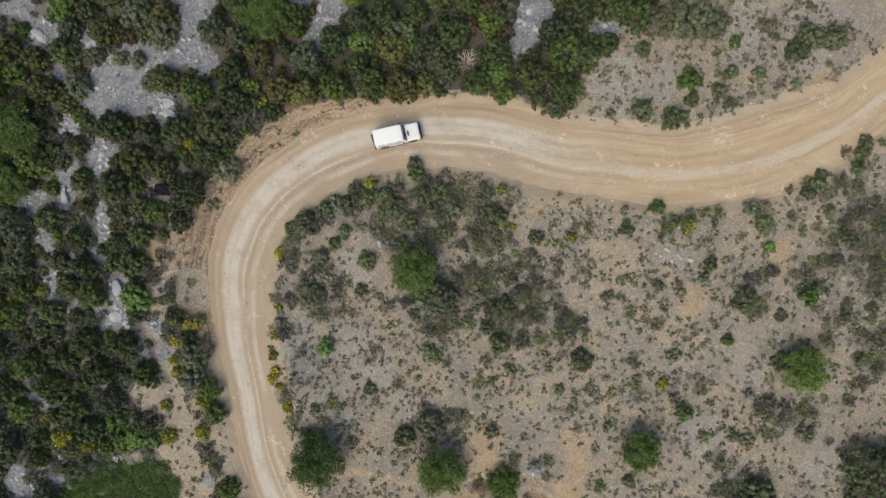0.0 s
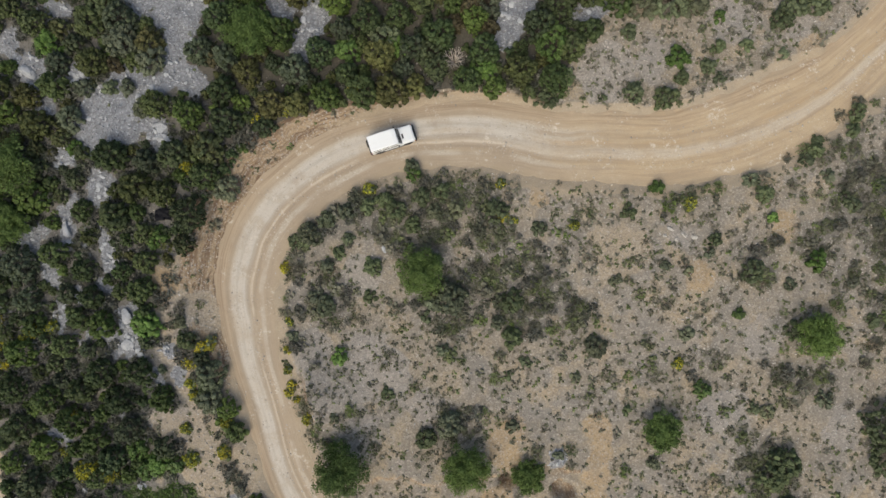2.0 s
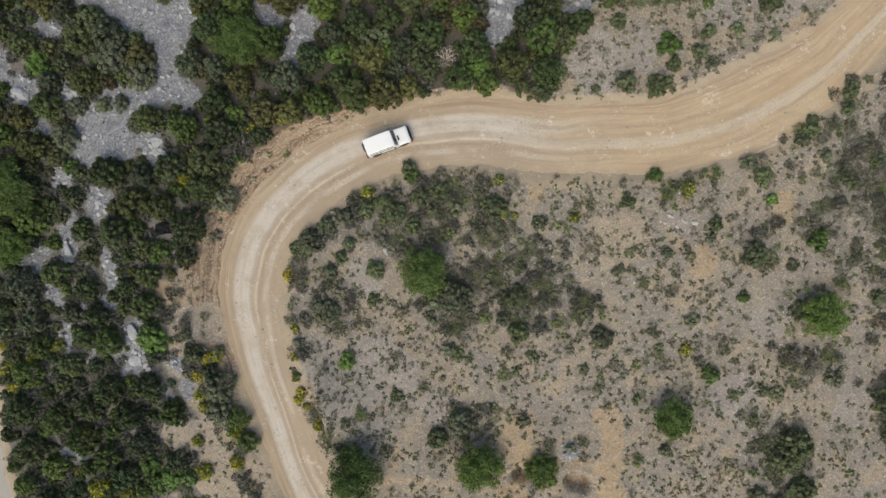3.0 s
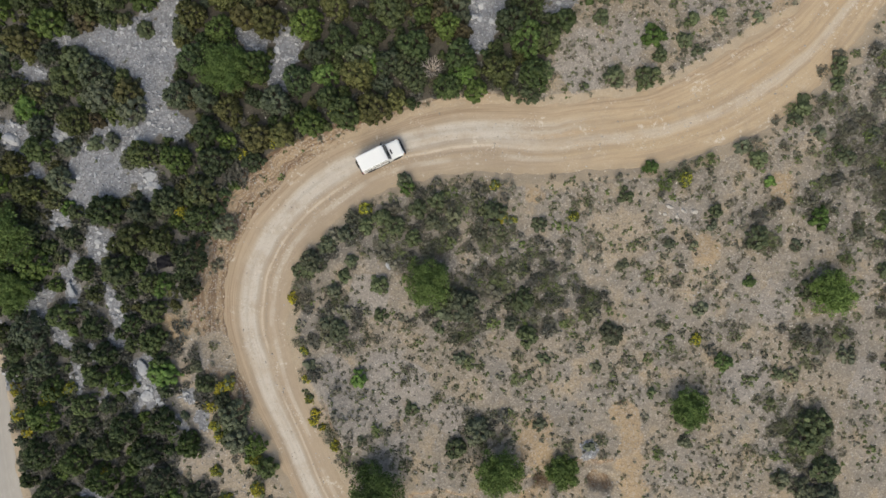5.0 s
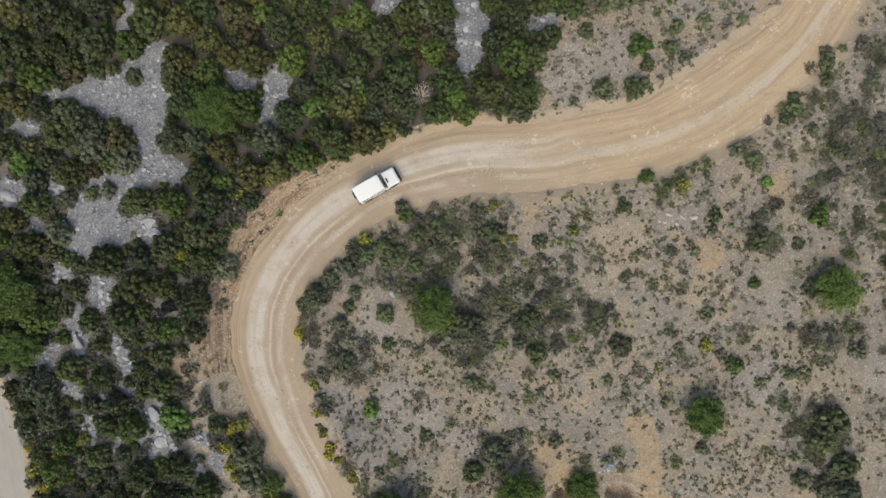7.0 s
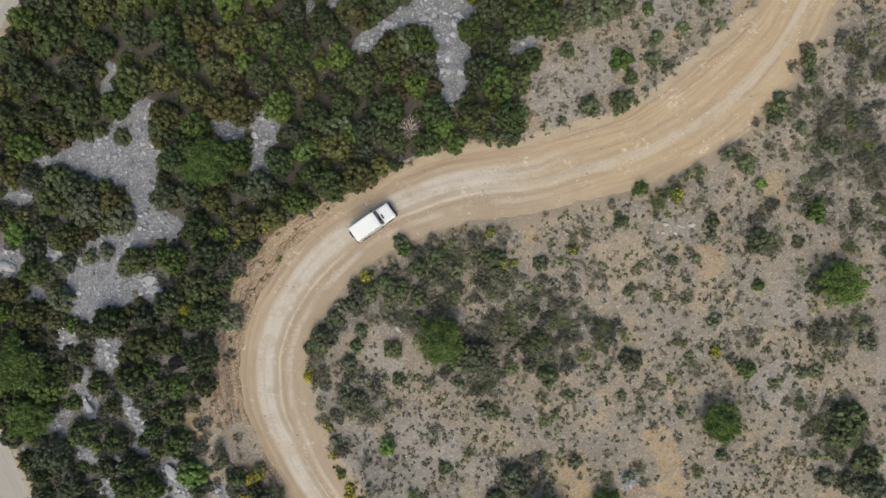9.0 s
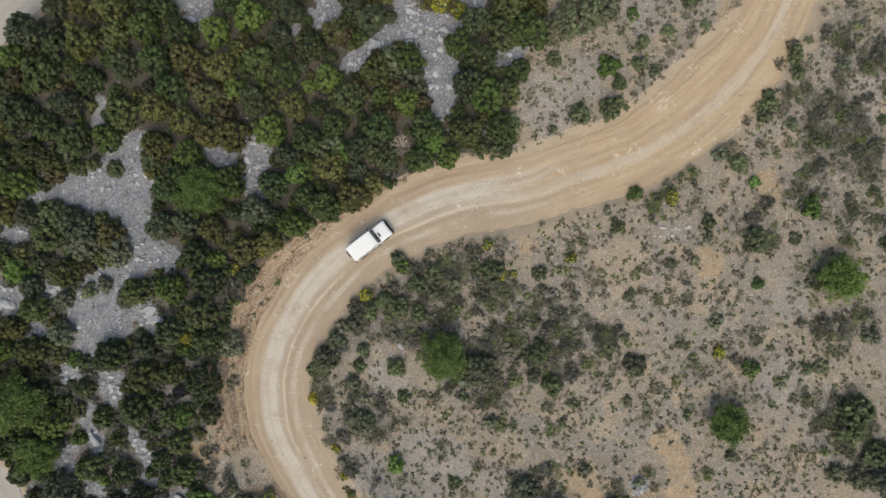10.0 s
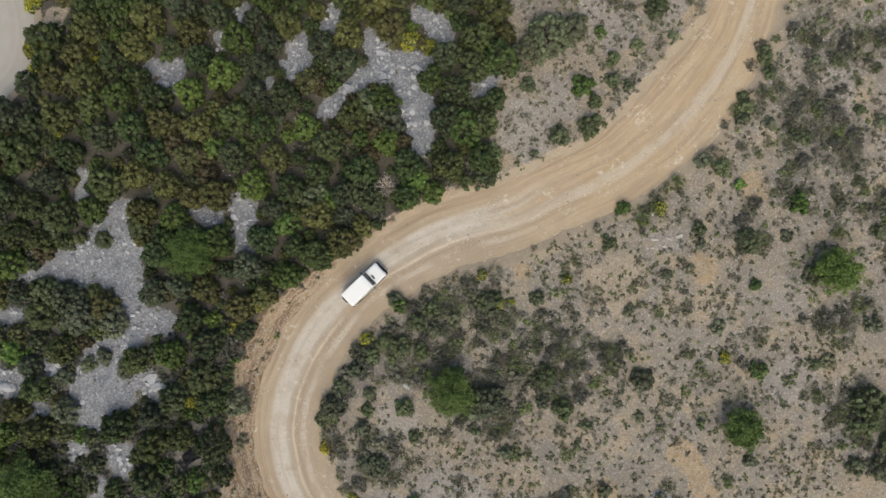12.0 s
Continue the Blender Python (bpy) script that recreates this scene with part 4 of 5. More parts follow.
DUSKY_INNER = [(-26.1, -11.6, 1.7), (-26.3, -14.3, 1.5), (-22.7, 7.4, 1.5), (-15.2, 1.4, 0.8), (-12.7, 3.3, 1.0), (-10.5, 3.9, 1.0), (-8.4, 4.3, 0.9), (-6.6, 4.7, 1.0), (-5.4, 3.5, 1.1), (-2.7, 4.8, 1.0), (-0.7, 5.0, 1.0), (0.6, 3.1, 1.1), (-1.6, 3.1, 0.9), (-10.7, 1.1, 0.6), (-13.1, -1.5, 0.8), (-8.4, -2.0, 1.0), (-11.8, -0.3, 0.6), (-3.9, 1.9, 0.9), (-14.5, -4.7, 0.9), (-2.1, -1.9, 0.8), (-2.8, -6.3, 0.7)]
RUSSETS = [
    (-30.7, 41.5, 1.3), (-12.6, 31.0, 1.4), (4.1, 23.5, 1.5), (3.5, 27.2, 1.3), (2.2, 22.0, 1.1), (-13.2, 29.0, 1.3), (0.0, 25.7, 1.2), (-22.6, 20.8, 1.1), (-32.7, 21.0, 0.9), (-31.6, 31.0, 1.2),
    (-14.5, 33.5, 1.2), (5.6, 21.4, 1.0), (-8.0, 34.0, 1.1), (-27.0, 38.0, 1.2), (1.5, 31.0, 1.1),
]
# medium shrubs of the open slope
LOW_MIDDLE = [
    (14.4, 1.6, 0.59), (18.3, 1.3, 0.76), (13.2, 1.7, 0.53), (22.5, 1.6, 0.88), (9.1, 0.4, 0.82), (11.2, -2.2, 0.71), (13.8, -3.1, 0.53), (16.4, -5.7, 0.59), (17.8, -5.7, 0.47),
    (18.7, -7.3, 0.71), (21.7, -4.5, 0.53), (21.4, -8.6, 0.71), (23.7, -4.5, 0.59), (26.3, -3.6, 0.59), (30.1, 0.5, 0.53), (32.4, -3.6, 0.71), (32.1, 1.9, 0.88), (36.4, 1.0, 0.53),
    (35.3, 2.5, 0.59), (39.0, 3.1, 0.71), (39.3, -0.1, 0.71), (39.9, 6.0, 0.71), (11.5, -15.4, 0.59), (14.4, -15.5, 0.47), (19.4, -15.1, 0.53), (23.2, -11.8, 0.76), (19.1, -12.4, 0.82),
    (26.1, -15.3, 0.71),
]
LOW_SOUTH = [
    (31.9, -17.4, 0.82), (36.6, -19.7, 0.88), (39.2, -20.6, 0.53), (33.4, -20.0, 0.71), (30.8, -20.6, 0.82), (41.2, -16.5, 0.76), (42.4, -14.7, 0.82), (34.2, -12.4, 1.06), (38.8, -10.1, 0.82),
    (10.3, -22.8, 0.82), (8.9, -23.1, 0.53), (10.1, -24.5, 0.53), (15.6, -25.4, 0.76), (18.6, -24.8, 0.71), (27.9, -23.0, 0.82), (3.3, -14.8, 0.82), (4.5, -14.5, 0.53), (-28.3, -4.0, 0.5), (-26.7, -4.3, 0.55), (-28.6, -5.9, 0.6), (-27.3, -7.6, 0.5), (1.6, -18.4, 0.82),
    (4.5, -19.8, 0.71), (6.8, -22.8, 0.82), (12.7, -17.4, 0.65), (16.5, -19.2, 0.53), (13.3, -19.5, 0.59), (-9.9, -7.5, 0.59), (-9.0, -5.1, 0.71), (-6.1, -6.6, 0.59),
]
LOW_WEST = [
    (-12.0, -16.6, 0.82), (-8.2, -15.4, 0.71), (-5.2, -14.8, 0.71), (-9.9, -20.8, 0.71), (-13.8, -17.2, 0.53), (-15.2, -11.6, 0.59), (-7.6, -11.3, 0.59), (-3.4, -7.8, 0.59), (2.1, -8.6, 0.82),
    (-8.2, -12.5, 0.53), (-2.0, -11.3, 0.71), (-0.2, -12.5, 0.53), (3.9, -12.5, 0.71), (6.5, -13.3, 0.59), (-13.7, -1.6, 0.82), (-10.8, 1.0, 0.71), (-11.9, -0.1, 0.53), (-16.9, -0.1, 0.53),
    (-16.1, -1.6, 0.82), (-16.1, 1.3, 0.94), (-14.9, -5.1, 0.94), (-17.9, -6.0, 0.71), (-17.3, -8.4, 0.59), (-12.8, -7.2, 0.65), (-11.1, -7.2, 0.53), (24.0, -5.4, 0.53), (31.3, -7.4, 0.82),
    (2.7, -3.1, 0.82), (3.9, -8.9, 0.71), (9.7, -10.1, 0.76),
]
LOW_EAST = [
    (29.5, -6.5, 0.71), (34.2, -7.7, 0.65), (37.7, -6.8, 0.53), (27.7, 2.8, 0.82), (31.2, 3.4, 0.82), (24.3, 2.2, 0.71), (37.0, 6.0, 0.82), (38.4, 6.8, 0.71), (35.2, 5.4, 0.59),
    (41.0, 9.2, 0.82), (42.7, 9.4, 0.94), (41.9, 5.7, 0.71), (43.9, 1.6, 0.82), (40.5, 0.7, 0.71), (43.5, -6.8, 0.71), (42.3, -9.5, 0.71), (32.0, 17.3, 0.65), (34.0, 16.1, 0.65),
    (31.1, 15.0, 0.53), (28.8, 14.1, 0.59), (32.5, 22.2, 0.94), (33.4, 21.0, 0.71), (35.5, 16.1, 0.53), (30.5, 19.0, 0.47), (25.9, 12.9, 0.41), (16.7, 13.2, 0.35),
]
LOW_FAR_EAST = [
    (45.5, 5.6, 0.82), (44.4, 1.8, 0.82), (44.5, -1.4, 0.82), (45.8, -2.5, 0.71), (47.7, -0.6, 0.59), (49.1, 2.0, 0.65), (48.7, 4.7, 0.94), (46.5, 6.1, 0.71), (51.8, 5.6, 0.82),
    (51.6, 2.2, 0.71), (48.8, -2.7, 0.71), (37.9, 1.3, 0.65), (40.9, 2.2, 0.82), (41.2, -0.0, 0.82), (41.9, -3.2, 0.71), (43.0, 10.4, 0.82), (41.9, 7.5, 0.71), (38.6, 4.7, 0.71),
    (32.5, 3.6, 0.76), (32.8, 2.0, 0.59), (40.8, -7.0, 0.71), (43.5, -8.1, 0.65), (42.3, -12.1, 0.71), (37.2, -19.8, 0.71), (32.5, -19.6, 0.71), (29.5, -20.1, 0.59),
]
BOULDERS = [(-39.3, 4.6, 0.7, 1.9), (-39.0, 3.2, 0.5, 1.5), (-33.8, -4.9, 0.7, 1.2), (-34.2, -7.7, 0.75, 1.4), (-28.6, 14.2, 0.8, 1.1), (-28.4, 12.9, 0.7, 1.2), (-40.6, -22.5, 0.6, 1.0), (-34.7, -22.7, 0.5, 1.2), (-32.8, -6.7, 0.4, 1.0), (9.9, 28.4, 0.7, 1.0), (11.2, 27.4, 0.75, 1.2), (7.6, 28.4, 0.7, 1.1), (8.8, 30.8, 0.6, 1.0), (3.9, 29.1, 0.6, 1.3), (-42.0, 21.0, 0.7, 1.4), (-7.0, -0.3, 0.32, 1.2), (22.5, -0.9, 0.3, 1.3), (23.8, -1.5, 0.32, 1.3), (24.9, -1.9, 0.26, 1.2), (23.1, -2.0, 0.24, 1.2), (21.9, -1.5, 0.22, 1.1), (-19.6, 12.9, 0.4, 1.0), (-21.9, 15.4, 0.35, 1.0), (-27.0, -19.3, 0.2, 1.1), (-26.2, -20.5, 0.17, 1.2), (-30.1, -20.6, 0.22, 1.0)]
taken = [(-29.1, 5.3, 1.6), (1.8, 18.2, 1.6)] + [(x, y, r * 1.7 + 0.3) for x, y, r, longer in BOULDERS]


def pine(k, x, y, radius):
    """A young pine: a leaning trunk, limbs and tiers of needle tufts."""
    r = np.random.default_rng(500 + k)
    root = tagged(new("pine_tree"), "young green pine with a soft rounded crown on dry soil", "tree", "pines")
    tall = radius * 1.25
    lean = r.normal(0, 0.12, 2)
    axis_at = lambda u: np.array([lean[0] * u * tall, lean[1] * u * tall, tall * u - 0.1])
    trunk = [[(axis_at(u), 0.13 * radius * 0.45 * (1.1 - u)) for u in (0, 0.25, 0.5, 0.75, 0.97)]]
    limbs, vs, fs, at = [], [], [], 0
    for n in range(int(16 + radius * 10)):
        u = r.uniform(0.10, 1.0) ** 0.8
        ang = n * 2.39996 + r.uniform(-0.3, 0.3)
        reach = radius * math.sqrt(max(0.06, 1 - (max(0, u - 0.35) / 0.68) ** 2)) * r.uniform(0.90, 1.05)
        out = np.array([math.cos(ang), math.sin(ang), 0.12])
        base = axis_at(u * 0.92)
        limbs.append([(base, 0.035), (base + out * reach * 0.55, 0.022), (base + out * reach * 0.9 + [0, 0, 0.1], 0.008)])
        for t in range(6):
            far = reach * (0.2 + 0.155 * t)
            c = base + out * far + r.normal(0, 0.10 * radius, 3) * [1, 1, 0.4] + [0, 0, 0.10]
            nrm = r.normal(0, 1, (42, 3))
            nrm[:, 2] = abs(nrm[:, 2]) - 0.2
            nrm /= np.linalg.norm(nrm, axis=1, keepdims=True)
            v, f = leaves(r, c + nrm * 0.19 * radius * r.uniform(0.3, 1.1, (42, 1)), nrm + [0, 0, 0.4], 0.095, 0.5, 2.6)
            vs.append(v), fs.append(f + at)
            at += len(v)
    n = int(70 * radius * radius)
    ang, far = r.uniform(0, 6.28, n), radius * 0.86 * np.sqrt(r.uniform(0, 1, n))
    dome = np.sqrt(np.clip(1 - (far / radius) ** 2, 0, 1))
    c = np.stack([far * np.cos(ang), far * np.sin(ang), tall * (0.22 + 0.62 * dome * r.uniform(0.5, 1, n))], 1)
    out = c / [radius, radius, tall] - [0, 0, 0.3]
    v, f = leaves(r, c, out + [0, 0, 0.2], 0.17, 0.4, 1.8)
    vs.append(v), fs.append(f + at)
    new("trunk", mesh_of("trunk", *tubes(trunk, 8), BARK, True)).parent = root
    for limb in limbs:
        new("limb", mesh_of("limb", *tubes([limb], 5), BARK, True)).parent = root
    new("crown", mesh_of("crown", np.concatenate(vs), np.concatenate(fs), LEAF["pine"])).parent = root
    taken.append((x, y, radius * 0.8))
    return put_at(root, x, y, r.uniform(0, 360))


for k, (x, y, radius) in enumerate(PINES):
    pine(k, x, y, radius)


def bushes(rows, name, label, category, kind, group, seed, squat, size, per=15, flowers=None):
    for k, (x, y, radius) in enumerate(rows):
        ob = plant(name, label, category, kind, radius, squat * radius**0.8, seed + k, group, 4 + int(2 * radius), 0.24 if kind == "garrigue" else 0.25, per, size, flowers)
        put_at(ob, x, y, k * 47.0)
        taken.append((x, y, radius * 0.75))


bushes(FRESH_BUSHES, "green_bush", "leafy bright green bush growing on stony ground", "bush", "fresh", "green bushes", 700, 1.15, 0.13, 9)
bushes(DUSKY_BUSHES + DUSKY_MORE + DUSKY_INNER + DUSKY_CORNER, "dark_bush", "dense dark olive bush with small leaves", "bush", "dusky", "dark bushes", 800, 1.2, 0.14, 9)
bushes(RUSSETS, "brown_bush", "rounded bush with russet-brown and olive leaves", "bush", "russet", "brown bushes in the scrub", 860, 1.35, 0.15, 9)
bushes(BROOMS + BROOMS_MORE, "broom_bush", "low broom bush covered in yellow flowers", "bush", "dusky", "flowering broom", 900, 0.95, 0.11, 7, "broom")
for k, row in enumerate((LOW_MIDDLE, LOW_SOUTH, LOW_WEST, LOW_EAST, LOW_FAR_EAST)):
    soft = [p for n, p in enumerate(row) if n % 3 != 1]
    bushes(soft, "low_bush", "low grey-green bush on dry stony soil", "bush", "garrigue", "low bushes on the slope", 1000 + 100 * k, 0.8, 0.10, 12)
    bushes(row[1::3], "low_bush", "low olive-green bush on dry stony soil", "bush", "dusky", "low bushes on the slope", 1050 + 100 * k, 0.85, 0.11, 8)

# ---------------------------------------------------------------- the scrub on the outer slope
proto_rng = np.random.default_rng(21)
SCRUB_SIZES = [0.45, 0.6, 0.8, 0.95, 1.1, 1.25, 1.4, 1.6, 1.8]
scrub_protos = []
for k, radius in enumerate(SCRUB_SIZES * 2):
    fine_leaved = k >= len(SCRUB_SIZES)
    tall = proto_rng.uniform(1.05, 1.5) * radius + 0.3
    scrub_protos.append((crown(proto_rng, radius, tall * (0.85 if fine_leaved else 1), 0.20 if fine_leaved else 0.235, 6, 0.135, fill=0.95 if fine_leaved else 1.1, solid=True), stems(proto_rng, radius, tall, 4, 0.035)))


def spaced(x, y, radius, close):
    """Keeps, large ones first, the places that lie apart by their radii."""
    order, cell, grid, kept = np.argsort(-radius), 3.0, {}, []
    for i in order:
        cx, cy = int(x[i] // cell), int(y[i] // cell)
        near = [j for a, b in product((-1, 0, 1), repeat=2) for j in grid.get((cx + a, cy + b), ())]
        if all(math.hypot(x[i] - x[j], y[i] - y[j]) > close[i] * (radius[i] + radius[j]) for j in near):
            grid.setdefault((cx, cy), []).append(i)
            kept.append(i)
    return np.array(sorted(kept))


x, y = scatter(-60, 60, -36, 64, 0.46, rng)
z, q, q2, d, soil, bare = survey(x, y)
keep = (soil["dense"] > rng.uniform(0.25, 0.75, len(x))) & in_sight(x, y)
open_air = thicket(x, y)
keep &= open_air > -0.36 + 0.15 * step(-x - 0.5 * y, 2, 26)
for bx, by, br in taken:
    keep &= np.hypot(x - bx, y - by) > br * 0.85 + 0.25
x, y, z = x[keep], y[keep], z[keep]
pick = np.clip(rng.beta(1.0, 1.4 + 1.3 * step(-x - 0.6 * y, 8, 34), len(x)) * len(SCRUB_SIZES), 0, len(SCRUB_SIZES) - 1).astype(int)
radius = np.array(SCRUB_SIZES)[pick]
plan = survey(x, y)
clear = np.flatnonzero((off_rock(x, y) > radius * 0.55 - 0.25) & (plan[1] > radius * 0.6 + 0.15 + 1.8 * plan[4]["bend"] + 1.1 * np.exp(-(((x + 16) / 7) ** 2)) * (y > 4)) & (plan[2] > radius * 0.8 + 0.3))
keep = clear[spaced(x[clear], y[clear], radius[clear], 0.835 + 0.10 * step(-x[clear] - 0.6 * y[clear], 0, 34))]
x, y, z, pick = x[keep], y[keep], z[keep], pick[keep]
pick = pick + len(SCRUB_SIZES) * (rng.uniform(0, 1, len(x)) < 0.15 + 0.6 * step(-x - 0.6 * y, 2, 30))
green = step(-x - 0.6 * y, 6, 40)
tone = np.clip(rng.uniform(0, 1, len(x)) * (1 - 0.28 * green) + fbm(x, y, 7, 111) * 0.5 * (1 - 0.4 * green) - 0.02 * green, 0, 0.999)
near = np.argsort(np.hypot(x + 12, (y - 16) * 1.3))
rows = [(x[i], y[i], z[i] - 0.05, rng.uniform(0, 6.28), rng.uniform(0.9, 1.12), tone[i], pick[i]) for i in range(len(x))]
single = set(near[:260].tolist())
mass("scrub", [p[0] for p in scrub_protos], [r for i, r in enumerate(rows) if i not in single], LEAF_MASS["scrub"], "dense evergreen scrub of olive and dark green bushes", "scrub")
shrub_things = []
for (v, f), (sv, sf) in scrub_protos:
    root = tagged(new("scrub_bush"), "rounded evergreen scrub bush with dull green leaves", "bush", "scrub bushes above the road")
    new("foliage", mesh_of("foliage", v, f, LEAF["scrub"])).parent = root
    new("trunk", mesh_of("trunk", sv, sf, BARK, True)).parent = root
    shrub_things.append([root, False])
for i in near[:260].tolist():
    px, py, pz, turn, scale, _, k = rows[i]
    m = pose(px, py, pz, 0, 0, math.degrees(turn)) @ Matrix.Scale(scale, 4)
    root, used = shrub_things[int(k)]
    if used:
        copy_thing(root, m)
    else:
        root.matrix_basis = m
        shrub_things[int(k)][1] = True

# grey undergrowth between the bushes
under_rng = np.random.default_rng(27)
under_protos = [crown(under_rng, s, s * 0.9 + 0.1, 0.19, 6, 0.12, 0.12, 2.4, 0.9) for s in (0.3, 0.4, 0.5, 0.65)]
ux, uy = scatter(-60, 60, -36, 64, 0.85, under_rng)
uz, uq, uq2, ud, usoil, ubare = survey(ux, uy)
verge_band = (ud > 0) * step(uq, 1.0 + 1.9 * usoil["bend"], 1.8 + 1.9 * usoil["bend"]) * (1 - step(uq, 3.5 + 2 * usoil["bend"], 4.5 + 2 * usoil["bend"])) * (ux < 12) * (1 - usoil["rock"])
want = np.maximum(0.6 * verge_band, usoil["dense"] * (0.03 + 0.57 * step(-ux - 0.5 * uy, 4, 28)) * (uq > 1.0))
want = np.maximum(want, np.where(ux > 28, 0.16, 0.3) * usoil["brush"] * (uq > 0.5)) * (uq2 > 0.6)
keep = np.flatnonzero((under_rng.uniform(0, 1, len(ux)) < want) & in_sight(ux, uy) & (np.hypot(ux + 29.1, uy - 5.3) > 1.5))
mass("undergrowth", under_protos, [(ux[i], uy[i], uz[i] - 0.03, under_rng.uniform(0, 6.28), under_rng.uniform(0.9, 1.3), under_rng.uniform(0, 0.999), under_rng.integers(0, 4)) for i in keep], LEAF_MASS["greyed"], "low grey-green undergrowth between the scrub bushes", "undergrowth")

# green meadow below the bend
grass_rng = np.random.default_rng(29)
grass_protos = [crown(grass_rng, 0.36, tall, 0.13, 7, 0.05, 0.1, 4.5, 0.8) for tall in (0.22, 0.3, 0.38)]
gx, gy = scatter(-46, -24, -34, -17, 0.44, grass_rng)
gz, gq, gq2, gd, gsoil, gbare = survey(gx, gy)
keep = np.flatnonzero((gsoil["meadow"] > grass_rng.uniform(0.2, 0.8, len(gx))) & (gq > 1.0))
mass("meadow_grass", grass_protos, [(gx[i], gy[i], gz[i] - 0.03, grass_rng.uniform(0, 6.28), grass_rng.uniform(0.8, 1.3), np.clip(0.5 + fbm(gx[i : i + 1], gy[i : i + 1], 2.5, 231)[0] * 1.6, 0, 0.99), grass_rng.integers(0, 3)) for i in keep], LEAF_MASS["fresh"], "lush green grass of a small meadow", "grass")

# ---------------------------------------------------------------- low dry brush and dwarf shrubs on the inner slope
tuft_rng = np.random.default_rng(33)
TUFT_SIZES = [0.13, 0.18, 0.25, 0.33, 0.42, 0.54, 0.7, 0.9]
tuft_protos = [crown(tuft_rng, s * tuft_rng.uniform(0.85, 1.15), s * 0.6 + 0.05, 0.11 + 0.16 * s, 5, 0.06 + 0.04 * s, 0.12, 2.2, 0.8, True) for s in TUFT_SIZES]
tuft_protos += [crown(tuft_rng, s * tuft_rng.uniform(0.85, 1.15), s * 0.6 + 0.05, 0.10 + 0.14 * s, 7, 0.06 + 0.04 * s, 0.12, 2.6, 0.85) for s in TUFT_SIZES]
tuft_protos += [crown(tuft_rng, s * 1.15, s * 0.65 + 0.05, 0.10 + 0.14 * s, 7, 0.035 + 0.02 * s, 0.12, 6.5, 0.8) for s in TUFT_SIZES]
x, y = scatter(-58, 60, -36, 62, 0.50, rng)
z, q, q2, d, soil, bare = survey(x, y)
chance = np.where(d < 0, 0.36 + 1.3 * fbm(x, y, 3.6, 121), 0.36 + 0.6 * fbm(x, y, 4, 123)) * (q > 0.35) * (1 - soil["dense"]) * (1 - 0.75 * soil["ochre"]) * (1 - 0.3 * soil["sand"]) * (1 - 0.9 * soil["rock"])
chance = np.where((d > 0) & (x < 10), chance * 0.5, chance)
chance = np.maximum(chance, soil["brush"] ** 1.3 * np.where(x > 28, 0.42, 0.58) * (q > 0.15))
chance = np.maximum(chance, (0.06 + 0.22 * step(-x - 0.5 * y, 4, 28)) * soil["dense"])
keep = (rng.uniform(0, 1, len(x)) < chance) & in_sight(x, y) & (q2 > 0.3)
for bx, by, br in taken:
    keep &= np.hypot(x - bx, y - by) > br * 0.8
x, y, z, inside = x[keep], y[keep], z[keep], soil["brush"][keep]
size = rng.beta(1.35, 4.2, len(x)) * 0.92 + inside**2 * rng.uniform(0.0, 0.6, len(x))
pick = np.clip(size * len(TUFT_SIZES), 0, len(TUFT_SIZES) - 1).astype(int) + len(TUFT_SIZES) * np.where(rng.uniform(0, 1, len(x)) < 0.2 + 0.45 * inside, 2, rng.integers(0, 2, len(x)))
tone = np.clip(rng.uniform(0, 1, len(x)) * 0.7 + 0.3 * (fbm(x, y, 5, 131) + 0.5), 0, 0.999)
rows = [(x[i], y[i], z[i] - 0.03, rng.uniform(0, 6.28), rng.uniform(0.75, 1.1), tone[i], pick[i]) for i in range(len(x))]
near = np.argsort(np.hypot(x - 6, y + 8) - 12 * np.array(TUFT_SIZES * 3)[pick])
single = set(near[:280].tolist())
mass("dwarf_shrubs", tuft_protos, [r for i, r in enumerate(rows) if i not in single], LEAF_MASS["garrigue"], "scattered low grey-green dwarf shrubs and dry tufts", "dwarf shrubs")
tuft_meshes = [mesh_of("dwarf_shrub", v, f, LEAF["garrigue"]) for v, f in tuft_protos]
for i in near[:280].tolist():
    px, py, pz, turn, scale, _, k = rows[i]
    ob = tagged(new("dwarf_shrub", tuft_meshes[int(k)]), "small dry grey-green dwarf shrub on stony soil", "dwarf shrub", "dwarf shrubs on the slope")
    ob.matrix_basis = pose(px, py, pz, 0, 0, math.degrees(turn)) @ Matrix.Scale(scale, 4)


# ---------------------------------------------------------------- stones
def stone(r, radius, flat=0.6, cuts=1):
    """An angular broken stone."""
    bm = bmesh.new()
    bmesh.ops.create_icosphere(bm, subdivisions=cuts, radius=radius)
    sx, sy = r.uniform(0.8, 1.35), r.uniform(0.7, 1.1)
    planes = [(Vector(r.normal(0, 1, 3)).normalized(), radius * r.uniform(0.38, 0.8)) for _ in range(10)]
    for v in bm.verts:
        for n, far in planes:
            over = v.co.dot(n) - far
            if over > 0:
                v.co -= n * over
        v.co += Vector(r.normal(0, 0.03 * radius, 3))
        v.co = Vector((v.co.x * sx, v.co.y * sy, v.co.z * flat))
    return bm


def stone_arrays(r, radius, flat=0.6, cuts=1):
    bm = stone(r, radius, flat, cuts)
    bm.verts.index_update()
    v, f = np.array([v.co for v in bm.verts]), np.array([[w.index for w in g.verts] for g in bm.faces])
    bm.free()
    return v, f


stone_rng = np.random.default_rng(55)
stone_protos = [stone_arrays(stone_rng, s) for s in (0.06, 0.08, 0.10, 0.13, 0.17, 0.23, 0.32)]


